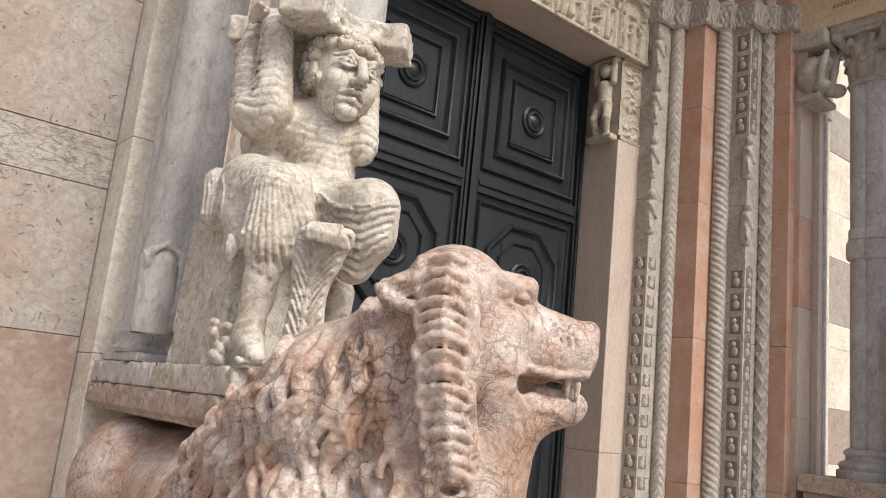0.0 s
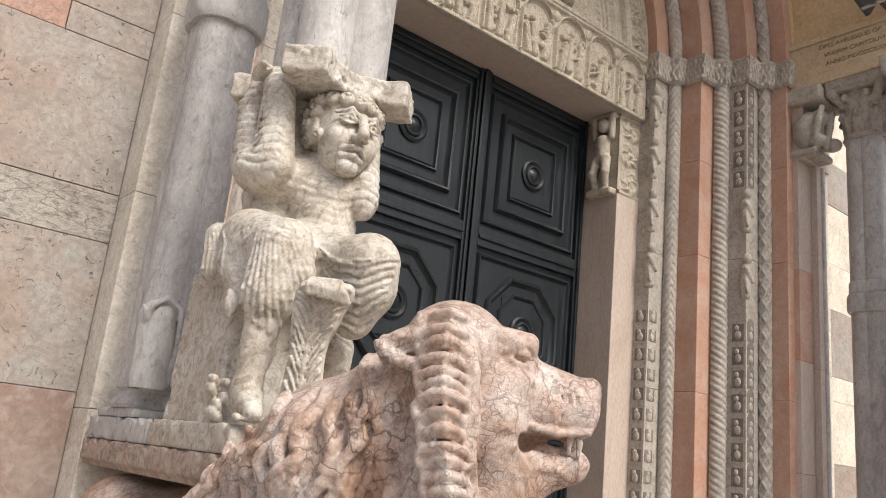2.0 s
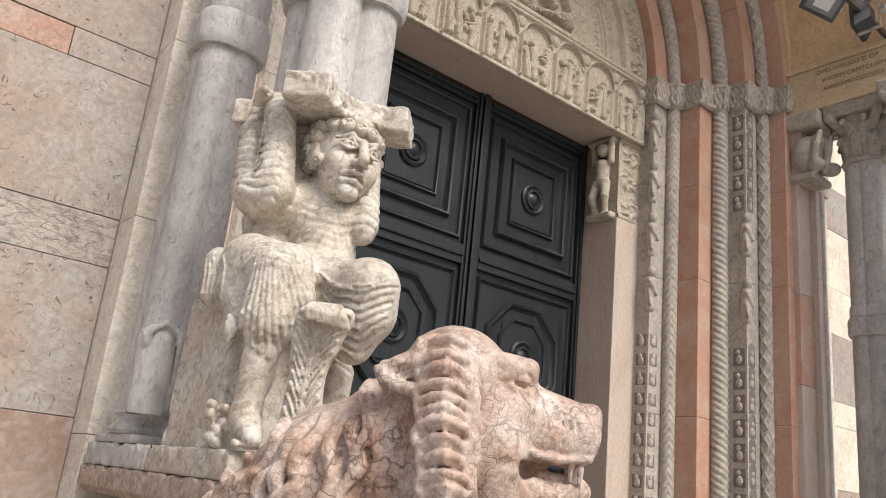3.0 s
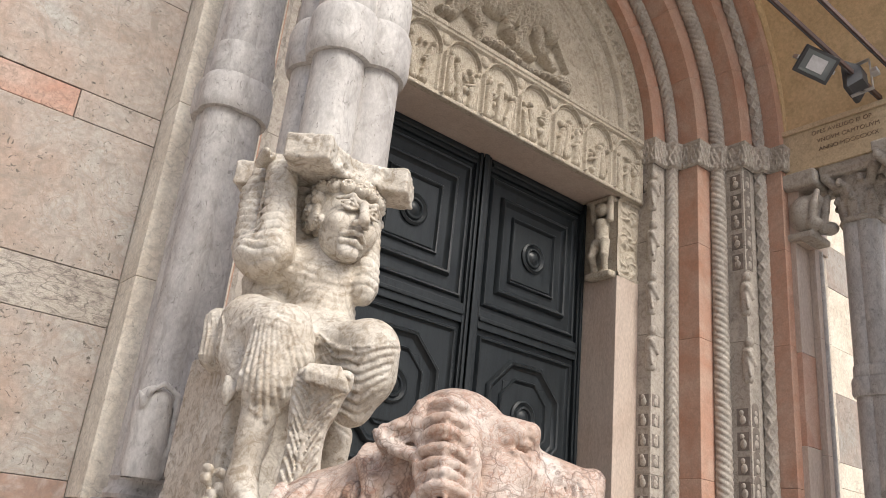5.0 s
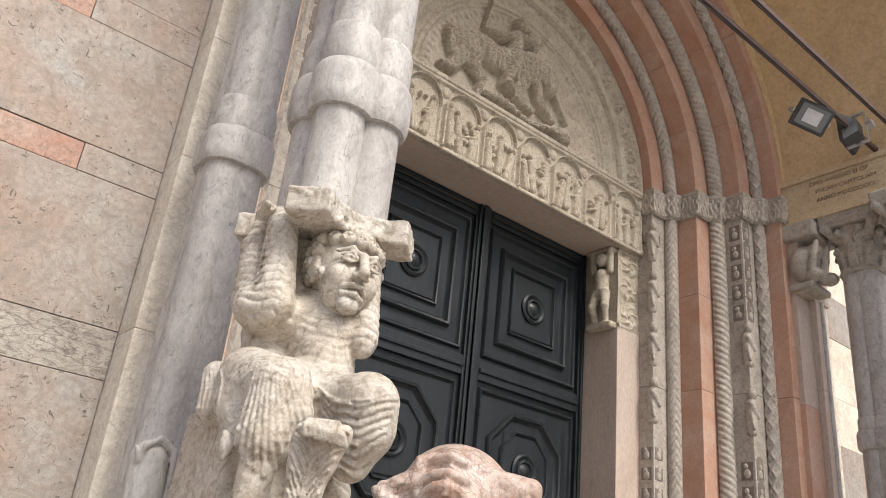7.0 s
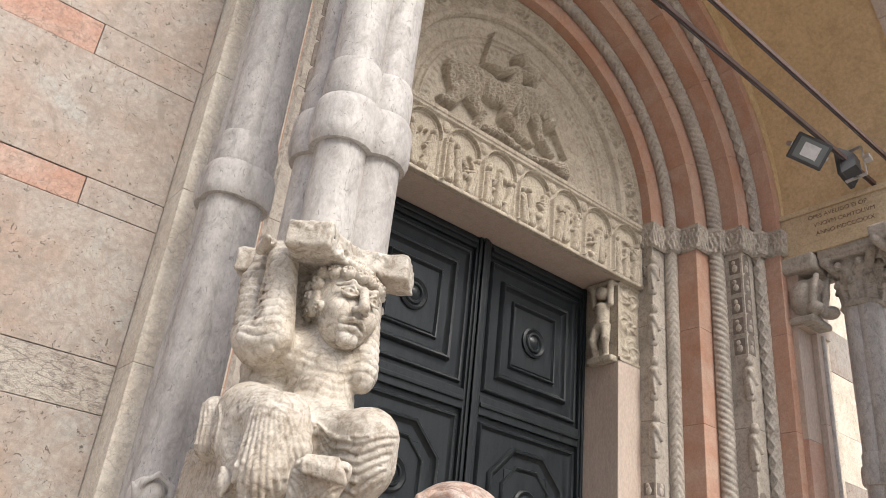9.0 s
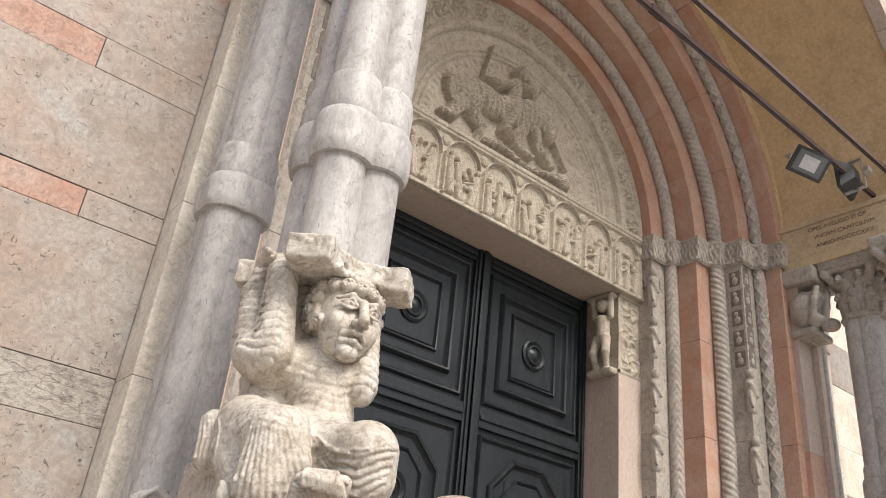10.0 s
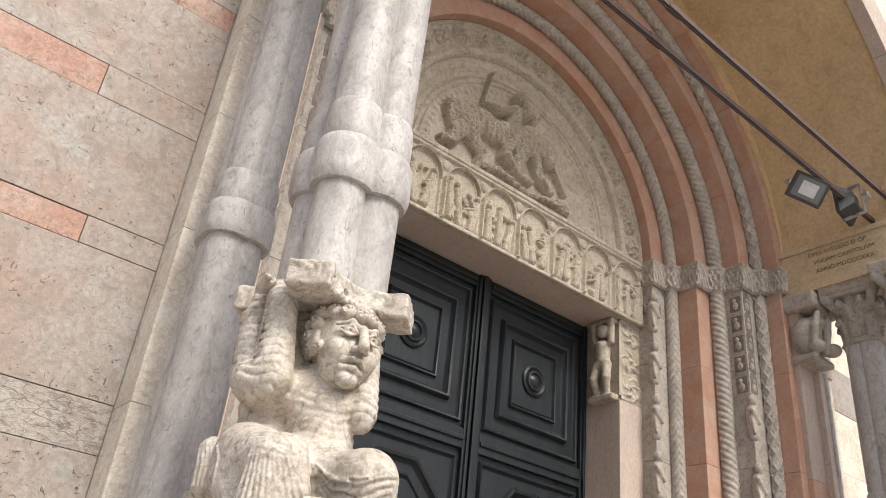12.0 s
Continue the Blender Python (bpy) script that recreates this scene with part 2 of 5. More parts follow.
# ---- sculpting in a field of distances ----
class Clay:
    """A solid modelled in a grid of distances: lumps are blended on, grooves are cut in, and the skin is taken off as a mesh."""

    def __init__(self, lo, hi, step):
        self.lo, self.step = np.array(lo, float), step
        self.n = np.ceil((np.array(hi) - self.lo) / step).astype(int) + 1
        self.d = np.full(self.n, 0.2, np.float32)

    def near(self, lo, hi):
        a = np.clip(((np.array(lo) - self.lo) / self.step).astype(int), 0, self.n)
        b = np.clip(((np.array(hi) - self.lo) / self.step).astype(int) + 2, 0, self.n)
        s = tuple(slice(i, j) for i, j in zip(a, b))
        ax = [self.lo[i] + self.step * np.arange(a[i], b[i], dtype=np.float32) for i in range(3)]
        return s, np.stack(np.meshgrid(*ax, indexing="ij"), -1).astype(np.float32)

    def blend(self, s, d, k, cut=False):
        old = self.d[s]
        if cut:
            d = -d
            self.d[s] = np.maximum(old, d) + np.maximum(k - np.abs(old - d), 0) ** 2 / (4 * k)
        else:
            self.d[s] = np.minimum(old, d) - np.maximum(k - np.abs(old - d), 0) ** 2 / (4 * k)

    def limb(self, a, b, ra, rb, k=0.02, cut=False):
        a, b = np.array(a, np.float32), np.array(b, np.float32)
        pad = max(ra, rb) + 2 * k + 0.02
        s, p = self.near(np.minimum(a, b) - pad, np.maximum(a, b) + pad)
        if 0 in p.shape:
            return
        ab = b - a
        t = np.clip(((p - a) @ ab) / max(float(ab @ ab), 1e-9), 0, 1)
        d = np.linalg.norm(p - a - t[..., None] * ab, axis=-1) - (ra + (rb - ra) * t)
        self.blend(s, d, k, cut)

    def lump(self, c, r, k=0.02, turn=(0, 0, 0), cut=False):
        c, r = np.array(c, np.float32), np.array(r, np.float32)
        pad = float(r.max()) + 2 * k + 0.02
        s, p = self.near(c - pad, c + pad)
        if 0 in p.shape:
            return
        m = np.array(Euler([radians(v) for v in turn]).to_matrix(), np.float32)
        q = (p - c) @ m
        l = np.linalg.norm(q / r, axis=-1)
        g = np.linalg.norm(q / (r * r), axis=-1)
        self.blend(s, l * (l - 1) / np.maximum(g, 1e-6), k, cut)

    def strand(self, pts, ra, rb, k=0.01, cut=False):
        n = len(pts) - 1
        for i in range(n):
            self.limb(pts[i], pts[i + 1], ra + (rb - ra) * i / n, ra + (rb - ra) * (i + 1) / n, k, cut)

    def block(self, c, half, k=0.02, turn=(0, 0, 0), edge=0.02, cut=False):
        c, half = np.array(c, np.float32), np.array(half, np.float32)
        pad = float(np.linalg.norm(half)) + 2 * k
        s, p = self.near(c - pad, c + pad)
        m = np.array(Euler([radians(v) for v in turn]).to_matrix(), np.float32)
        q = np.abs((p - c) @ m) - half + edge
        d = np.linalg.norm(np.maximum(q, 0), axis=-1) + np.minimum(q.max(-1), 0) - edge
        self.blend(s, d, k, cut)

    def carve(self, lo, hi, fn):
        """Moves the skin in or out by a pattern of the place."""
        s, p = self.near(lo, hi)
        self.d[s] -= fn(p[..., 0], p[..., 1], p[..., 2]).astype(np.float32)

    def skin(self, name, mat):
        return raw_mesh(name, *self.surface(), mat)

    def surface(self):
        d = self.d
        inside = d < 0
        n = np.array(d.shape)
        total = np.zeros(n - 1, np.int8)
        for o in np.ndindex(2, 2, 2):
            total += inside[o[0]:n[0] - 1 + o[0], o[1]:n[1] - 1 + o[1], o[2]:n[2] - 1 + o[2]]
        cells = np.argwhere((total > 0) & (total < 8))
        index = np.full(n - 1, -1, np.int64)
        index[tuple(cells.T)] = np.arange(len(cells))
        acc, cnt = np.zeros((len(cells), 3)), np.zeros(len(cells))
        corners = list(np.ndindex(2, 2, 2))
        for ca in corners:
            for ax in range(3):
                if ca[ax]:
                    continue
                cb = list(ca)
                cb[ax] = 1
                va, vb = d[tuple((cells + ca).T)], d[tuple((cells + cb).T)]
                hit = (va < 0) != (vb < 0)
                t = np.where(hit, va / np.where(hit, va - vb, 1), 0)
                acc += np.where(hit[:, None], np.array(ca) + t[:, None] * (np.array(cb) - np.array(ca)), 0)
                cnt += hit
        verts = self.lo + self.step * (cells + acc / cnt[:, None])
        quads = []
        for ax in range(3):
            u, v = (ax + 1) % 3, (ax + 2) % 3
            sa, sb = [slice(1, -1)] * 3, [slice(1, -1)] * 3
            sa[ax], sb[ax] = slice(0, -1), slice(1, None)
            fa, fb = inside[tuple(sa)], inside[tuple(sb)]
            for flip, mask in ((False, fa & ~fb), (True, ~fa & fb)):
                e = np.argwhere(mask) + np.array([0 if i == ax else 1 for i in range(3)])
                if not len(e):
                    continue
                du, dv = np.eye(3, dtype=int)[u], np.eye(3, dtype=int)[v]
                q = np.stack([index[tuple((e - du - dv).T)], index[tuple((e - dv).T)], index[tuple(e.T)], index[tuple((e - du).T)]], -1)
                quads.append(q[:, ::-1] if flip else q)
        return verts, np.concatenate(quads)

# ---- setting: ground and facade ----
AXIS, SPRING = 4.55, 6.06          # middle of the portal, height of the imposts
WALL_Y, PORTAL_Y, DOOR_Y = 3.95, 5.0, 5.44
DOOR_X, DOOR_HALF = 4.605, 1.502   # middle and half width of the door

bm = box(-150, 150, -150, 150, -0.5, 0.0)
ground = part("ground", bm, M_PAVE)
tagged(ground, "worn grey stone paving of the piazza", "ground", kind="structure")


def courses(wall, rows, x0, x1, rng):
    """Stone blocks laid course by course; rows hold the heights, a material and the joints that are known."""
    for z0, z1, mat, joints in rows:
        xs = [x0]
        if joints:
            xs = [x1] + list(joints)
            while xs[-1] > x0:
                xs.append(xs[-1] - rng.uniform(1.1, 1.9))
            xs = sorted(max(x, x0) for x in xs)
        else:
            while xs[-1] < x1 - 0.5:
                xs.append(xs[-1] + rng.uniform(0.9, 1.7))
            xs[-1] = x1
        for i, (a, b) in enumerate(zip(xs, xs[1:])):
            if b - a < 0.05:
                continue
            m = mat[min(len(xs) - 2 - i, len(mat) - 1)] if isinstance(mat, tuple) else mat
            lift = rng.uniform(-0.003, 0.004)
            part("stone_block", box(a + 0.0015, b - 0.0015, WALL_Y + lift, WALL_Y + 0.12, z0 + 0.0015, z1 - 0.0015, 0.004), m, wall)


rng = random.Random(5)
wall_left = part("wall_left", box(-14, 1.14, WALL_Y + 0.06, 5.9, 0, 13), M_MORTAR)
tagged(wall_left, "facade wall of pink and grey marble blocks with thin red courses", "wall", kind="structure")
courses(wall_left, (
    (0.0, 0.85, M_LOWWALL, (0.2,)), (0.85, 1.787, M_LOWWALL, (-0.2,)), (1.787, 2.478, M_WALL, (-0.45,)), (2.478, 2.715, M_STRATA, (0.1,)),
    (2.715, 3.43, M_WALL, (-0.7,)), (3.43, 3.583, (M_WALL, M_RED_BLOCK), (0.745,)), (3.583, 4.256, M_WALL, (-0.9,)),
    (4.256, 4.46, (M_WALL, M_RED_BLOCK), (0.58,)), (4.46, 5.083, M_WALL, (-0.4,)), (5.083, 5.25, M_RED_BLOCK, (0.8,)),
    (5.25, 5.95, M_WALL, (-0.3,)), (5.95, 6.15, M_RED_BLOCK, (0.3,)), (6.15, 6.9, M_WALL, (-0.5,)), (6.9, 7.7, M_WALL, (0.1,))), -4.0, 1.146, rng)

wall_right = part("wall_right", box(8.10, 26, WALL_Y + 0.06, 5.9, 0, 13), M_MORTAR)
tagged(wall_right, "sunlit facade wall of cream and pink marble blocks", "wall", kind="structure")
courses(wall_right, tuple((z, min(z + h, 13), (M_STRIP, M_STRIP, M_WALL)[i % 3], ()) for i, (z, h) in enumerate(
    ((0, 0.9), (0.9, 0.6), (1.5, 0.55), (2.05, 0.62), (2.67, 0.25), (2.92, 0.7), (3.62, 0.5), (4.12, 0.66), (4.78, 0.5), (5.28, 0.7), (5.98, 0.6), (6.58, 0.7), (7.28, 0.8), (8.08, 0.9), (8.98, 1.0)))), 8.106, 15.0, rng)

upper_right = part("wall_right_upper", box(8.10, 26, WALL_Y + 0.02, 5.9, 13, 21), M_STRIP)
tagged(upper_right, "pale sunlit upper facade wall", "wall", kind="structure")
wall_over = part("wall_over_portal", box(1.14, 8.10, WALL_Y + 0.5, 5.9, 9.6, 13), M_WALL)
tagged(wall_over, "marble wall above the portal arch", "wall", kind="structure")
wall_behind = part("wall_behind_portal", box(1.14, 8.10, 5.62, 5.9, 0, 9.6), M_MORTAR)
tagged(wall_behind, "rough masonry behind the portal", "wall", kind="structure")

# edge pilasters of the portal, built of tall blocks
def edge_pilaster(name, x0, x1, front, mat, cuts):
    p = thing(name, "tall flat edge pilaster of cream stone blocks", "pilaster", kind="structure")
    for a, b in zip(cuts, cuts[1:]):
        part("stone_block", box(x0, x1, front, 5.6, a + 0.001, b - 0.001, 0.005), mat, p)
    return p


edge_pilaster("pilaster_left", 1.148, 1.60, 3.735, M_STRIP, (0, 0.9, 1.72, 2.70, 3.62, 4.36, 5.1, 6.1, 7.2, 8.4, 9.6))
right_pier = thing("pilaster_right", "pink and grey pier of the portal with a moulded corner", "pilaster", kind="structure")
for a, b, m in ((0, 1.9, M_JAMB), (1.9, 2.95, M_JAMB), (2.95, 3.85, M_RED), (3.85, 5.0, M_JAMB)):
    part("stone_block", box(7.53, 7.80, 3.86, 5.6, a + 0.001, b - 0.001, 0.006), m, right_pier)
for a, b in ((0, 1.3), (1.3, 2.9), (2.9, 4.05), (4.05, 5.0)):
    part("stone_block", box(7.802, 7.90, 3.80, 5.6, a + 0.001, b - 0.001, 0.004), M_JAMB, right_pier)
    part("corner_moulding", lathe(((0.028, a), (0.028, b)), 12, (7.915, 3.80)), M_SHAFT, right_pier, smooth=40)
    part("corner_moulding", lathe(((0.02, a), (0.02, b)), 12, (7.965, 3.82)), M_JAMB, right_pier, smooth=40)
    part("stone_block", box(7.99, 8.098, 3.83, 5.6, a + 0.001, b - 0.001, 0.004), M_STRIP, right_pier)

# ---- portal: stepped jambs and archivolts ----
R0 = 1.90                            # half width at the innermost order
STEPS = ((1.900, 2.070, "carved"), (2.225, 2.400, "red"), (2.550, 2.726, "carved"), (2.867, 2.985, "red"))
ROLLS = ((2.150, 0.064, "chevron"), (2.492, 0.078, "twist"), (2.800, 0.062, "lattice"))


def depth_at(r):
    return PORTAL_Y - (r - R0)


def roll_height(kind, a, s, r):
    """Carving of a roll: a angle round it, s length along it."""
    if kind == "chevron":
        w = (s * 12.0 + 1.6 * np.abs(np.mod(a / math.pi + 0.25, 1.0) - 0.5) * 2) % 1.0
        return 0.26 * r * (np.abs(np.sin(w * math.pi)) ** 0.6 - 0.5)
    if kind == "twist":
        w = s * 15.0 + a / math.tau * 4.0
        return 0.19 * r * np.abs(np.sin(w * math.pi)) ** 0.7 - 0.10 * r
    u, v = s * 6.4 + a / math.tau * 4, s * 6.4 - a / math.tau * 4
    ridge = np.maximum(np.exp(-((np.mod(u, 1) - 0.5) / 0.11) ** 2), np.exp(-((np.mod(v, 1) - 0.5) / 0.11) ** 2))
    bead = np.exp(-(((np.mod(u, 1) - 0.0) / 0.14) ** 2 + ((np.mod(v, 1) - 0.0) / 0.14) ** 2))
    return 0.28 * r * ridge + 0.24 * r * bead - 0.14 * r


def colonnette(x, y, z0, z1, r, kind):
    n, na = int((z1 - z0) / 0.011), 40
    s, a = np.meshgrid(np.linspace(z0, z1, n), np.linspace(0, math.tau, na, endpoint=False), indexing="ij")
    rr = r + roll_height(kind, a, s, r)
    return grid_mesh("colonnette", np.stack([x + rr * np.cos(a), y + rr * np.sin(a), s], -1), M_CARVED, wrap_v=True)


def arch_roll(rc, y, r, kind):
    n, na = int(math.pi * rc / 0.012), 36
    t, a = np.meshgrid(np.linspace(0, math.pi, n), np.linspace(0, math.tau, na, endpoint=False), indexing="ij")
    rr = r + roll_height(kind, a, t * rc, r)
    rad = rc + rr * np.cos(a)
    return grid_mesh("arch_roll", np.stack([AXIS + rad * np.cos(t), y + rr * np.sin(a), SPRING + rad * np.sin(t)], -1)[:, ::-1], M_CARVED, wrap_v=True)


def arch_block(r0, r1, y0, y1, t0, t1, bevel=0.0):
    """A voussoir between two radii, two depths and two angles."""
    bm, n = bmesh.new(), max(2, int((t1 - t0) / 0.05))
    rings = []
    for i in range(n + 1):
        t = t0 + (t1 - t0) * i / n
        rings.append([bm.verts.new((AXIS + r * math.cos(t), y, SPRING + r * math.sin(t))) for r, y in ((r0, y1), (r0, y0), (r1, y0), (r1, y1))])
    for a, b in zip(rings, rings[1:]):
        for k in range(4):
            bm.faces.new((a[k], a[(k + 1) % 4], b[(k + 1) % 4], b[k]))
    bm.faces.new(rings[0][::-1])
    bm.faces.new(rings[-1])
    bmesh.ops.recalc_face_normals(bm, faces=bm.faces)
    return bm


portal_right = thing("portal_jamb_right", "stepped right jamb of the portal in red and carved grey stone", "portal jamb", kind="structure")
portal_left = thing("portal_jamb_left", "stepped left jamb of the portal in red and carved grey stone", "portal jamb", kind="structure")
archivolt = thing("portal_arch", "stepped round arch of red and carved grey orders", "arch", kind="structure")
IMPOST_Z = 5.80
for side, jamb in ((1, portal_right), (-1, portal_left)):
    for r0, r1, look_ in STEPS:
        y0 = depth_at(r1)
        xa, xb = sorted((AXIS + side * r0, AXIS + side * (r1 + 0.12)))
        cuts = (0, 1.2, 2.55, 3.9, 4.9, IMPOST_Z)
        for a, b in zip(cuts, cuts[1:]):
            mat = M_RED if look_ == "red" else M_CARVED
            part("stone_block", box(xa, xb, y0, 5.6, a + 0.001, b - 0.001, 0.006), mat, jamb)
    for rc, r, kind in ROLLS:
        y = depth_at(rc) + 0.035
        part("colonnette", colonnette(AXIS + side * (rc + 0.02), y, 0, IMPOST_Z, r, kind), M_CARVED, jamb, "carved stone colonnette", smooth=180)
for r0, r1, look_ in STEPS:
    n = 9
    for i in range(n):
        part("voussoir", arch_block(r0, r1 + 0.12, depth_at(r1), 5.55, math.pi * i / n + 0.0008, math.pi * (i + 1) / n - 0.0008), M_RED, archivolt, smooth=30)
for rc, r, kind in ROLLS:
    part("arch_roll", arch_roll(rc + 0.02, depth_at(rc) + 0.035, r, kind), M_CARVED, archivolt, "carved grey roll moulding")
part("vault_joint", arch_block(2.983, 3.30, 3.90, 5.5, 0, math.pi), M_PLASTER, archivolt, smooth=30)


# ---- carved reliefs ----
def relief(name, u, v, h, place, mat):
    """A carved sheet: heights over a grid of u, v, put in place by a function."""
    return grid_mesh(name, place(u, v, h), mat)


def ell(u, v, cu, cv, ru, rv, turn=0.0):
    c, s = math.cos(turn), math.sin(turn)
    a, b = (u - cu) * c + (v - cv) * s, -(u - cu) * s + (v - cv) * c
    return np.sqrt(np.maximum(0, 1 - (a / ru) ** 2 - (b / rv) ** 2))


def bar(u, v, u0, v0, u1, v1, r0, r1):
    du, dv = u1 - u0, v1 - v0
    t = np.clip(((u - u0) * du + (v - v0) * dv) / (du * du + dv * dv), 0, 1)
    r = r0 + (r1 - r0) * t
    return np.sqrt(np.maximum(0, 1 - ((u - u0 - t * du) ** 2 + (v - v0 - t * dv) ** 2) / r ** 2)) * r / max(r0, r1)


def scroll(u, v, pitch, rng):
    """Running leaf scroll in a band: u along it in metres, v from -1 to 1 across."""
    c = (np.floor(u / pitch) + 0.5) * pitch
    a, b = (u - c) / pitch * 2, v * np.where(np.mod(np.floor(u / pitch), 2) > 0, 1, -1)
    r, t = np.hypot(a, b * 0.95), np.arctan2(b, a)
    spiral = np.cos(t - r * 5.5)
    leaf = np.maximum(0, np.cos(5 * t + 9 * r)) * np.exp(-((r - 0.55) / 0.3) ** 2)
    return np.clip(spiral, -0.2, 1) * np.exp(-(r / 0.95) ** 6) * 0.6 + 0.6 * leaf + 0.5 * np.exp(-(r / 0.16) ** 2)


# lintel with eight arcaded scenes
L0, L1, LZ0, LZ1 = 2.66, 6.44, 5.32, 6.055
u, v = np.meshgrid(np.linspace(L0, L1, 760), np.linspace(LZ0, LZ1, 150), indexing="ij")
h = np.zeros_like(u)
h += 0.030 * (v > LZ1 - 0.075) + 0.012 * (v > LZ1 - 0.04) + 0.018 * (v < LZ0 + 0.03)
pitch = (L1 - L0 - 0.06) / 8
rl = random.Random(11)
for i in range(8):
    cu, top = L0 + 0.03 + pitch * (i + 0.5), 5.775
    rr = pitch / 2 - 0.012
    d = np.where(v > top, np.hypot(u - cu, v - top), np.abs(u - cu))
    niche = (d < rr - 0.03) & (v > LZ0 + 0.03)
    h -= 0.030 * niche
    h += 0.020 * np.exp(-((d - rr + 0.022) / 0.010) ** 2) * (v > top - 0.03) + 0.014 * np.exp(-((d - rr + 0.048) / 0.007) ** 2) * (v > top - 0.03)
    h += 0.022 * np.exp(-((np.abs(u - cu) - pitch / 2) / 0.014) ** 2) * (v < top) * (v > LZ0 + 0.02)
    h += 0.03 * ell(u, v, cu + pitch / 2, top + 0.13, 0.05, 0.06)
    f = np.zeros_like(u)
    n = rl.choice((2, 3, 3))
    for k in range(n):
        fu = cu + (k - (n - 1) / 2) * 0.115 + rl.uniform(-0.02, 0.02)
        tall = rl.uniform(0.26, 0.36)
        lean = rl.uniform(-0.06, 0.06)
        base = LZ0 + 0.05 + rl.uniform(0, 0.06)
        f = np.maximum(f, bar(u, v, fu, base, fu + lean, base + tall, 0.045, 0.036))
        f = np.maximum(f, 1.05 * ell(u, v, fu + lean * 1.2, base + tall + 0.06, 0.030, 0.038))
        f = np.maximum(f, 0.9 * bar(u, v, fu + lean, base + tall * 0.8, fu + rl.uniform(-0.1, 0.1), base + tall * rl.uniform(0.45, 1.1), 0.02, 0.014))
        f -= 0.16 * np.exp(-((u - fu - lean * (v - base) / tall - 0.012 * np.sin(v * 60)) / 0.006) ** 2) * (f > 0.4)
    for k in range(9):
        f = np.maximum(f, 0.7 * ell(u, v, cu + rl.uniform(-0.15, 0.15), LZ0 + rl.uniform(0.06, 0.45), rl.uniform(0.02, 0.06), rl.uniform(0.02, 0.04), rl.uniform(0, 3)))
    h = np.maximum(h, np.where(niche, -0.030 + 0.062 * np.maximum(f, 0) ** 0.7, h))
h += 0.0025 * np.sin(u * 173 + 3 * np.sin(v * 97)) * np.sin(v * 151 + 2 * np.sin(u * 61))
lintel = thing("portal_lintel", "buff stone lintel carved with eight arcaded scenes", "lintel", kind="structure")
part("carved_front", relief("carved_front", u, v, h, lambda a, b, c: np.stack([a, PORTAL_Y - 0.05 - c, b], -1), M_RELIEF), M_RELIEF, lintel, "carved row of arches with small figures")
part("beam", box(L0, L1, PORTAL_Y - 0.008, 5.56, LZ0, LZ1 - 0.005, 0.004), M_JAMB, lintel, "plain pinkish underside of the lintel")
part("beam_edge", box(L0, L1, PORTAL_Y - 0.056, PORTAL_Y - 0.006, LZ0 - 0.004, LZ0 + 0.02, 0.004), M_RELIEF, lintel)

# tympanum with a rider and a beast, worn and plain
RT = 1.53
t, r = np.meshgrid(np.linspace(0, math.pi, 520), np.linspace(0.02, 1.0, 260), indexing="ij")
u, v = AXIS + RT * r * np.cos(t), SPRING + RT * r * np.sin(t)
h = np.zeros_like(u)
d = r * RT
h += 0.03 * np.clip((d - 1.36) / 0.05, 0, 1) + 0.02 * np.exp(-((d - 1.30) / 0.012) ** 2) + 0.02 * np.exp(-((d - 1.24) / 0.012) ** 2)
h += 0.014 * np.exp(-((d - 1.17) / 0.03) ** 2) * (np.sin(t * 95) > 0)
f = np.zeros_like(u)
for lump in ((3.775, 6.563, 0.257, 0.153, -0.30), (4.064, 6.636, 0.297, 0.149, -0.25), (4.395, 6.664, 0.270, 0.144, -0.20), (4.652, 6.789, 0.230, 0.171, 0.30), (4.853, 6.800, 0.135, 0.144, 0.20), (4.930, 6.638, 0.074, 0.090, -0.30)):
    f = np.maximum(f, ell(u, v, *lump))
for leg in ((3.741, 6.426, 3.649, 6.194, 0.100, 0.055), (3.649, 6.194, 3.537, 6.209, 0.045, 0.035), (3.887, 6.409, 4.027, 6.271, 0.100, 0.055), (4.027, 6.271, 3.977, 6.059, 0.045, 0.030), (4.564, 6.546, 4.428, 6.265, 0.080, 0.050), (4.428, 6.265, 4.704, 6.272, 0.042, 0.030), (4.723, 6.598, 4.820, 6.367, 0.070, 0.045), (4.820, 6.367, 4.990, 6.280, 0.040, 0.030), (3.654, 6.546, 3.580, 6.570, 0.060, 0.050), (3.580, 6.570, 3.637, 6.400, 0.050, 0.030)):
    f = np.maximum(f, 0.85 * bar(u, v, *leg))
f -= 0.12 * np.abs(np.sin(u * 46 + 12 * v)) ** 3 * (f > 0.5)
for limb in ((4.389, 6.733, 4.392, 6.990, 0.100, 0.085), (4.392, 6.699, 4.303, 6.369, 0.075, 0.050), (4.303, 6.369, 4.373, 6.270, 0.050, 0.045), (4.369, 6.976, 4.142, 6.854, 0.050, 0.040), (4.142, 6.854, 3.997, 6.838, 0.042, 0.035), (4.449, 6.987, 4.693, 7.058, 0.050, 0.040)):
    f = np.maximum(f, 1.25 * bar(u, v, *limb))
f = np.maximum(f, 1.30 * ell(u, v, 4.443, 7.171, 0.075, 0.085))
f = np.maximum(f, 1.15 * ell(u, v, 4.633, 7.075, 0.09, 0.13, 0.4))
f = np.maximum(f, 0.5 * bar(u, v, 4.074, 7.317, 3.977, 6.812, 0.014, 0.014))
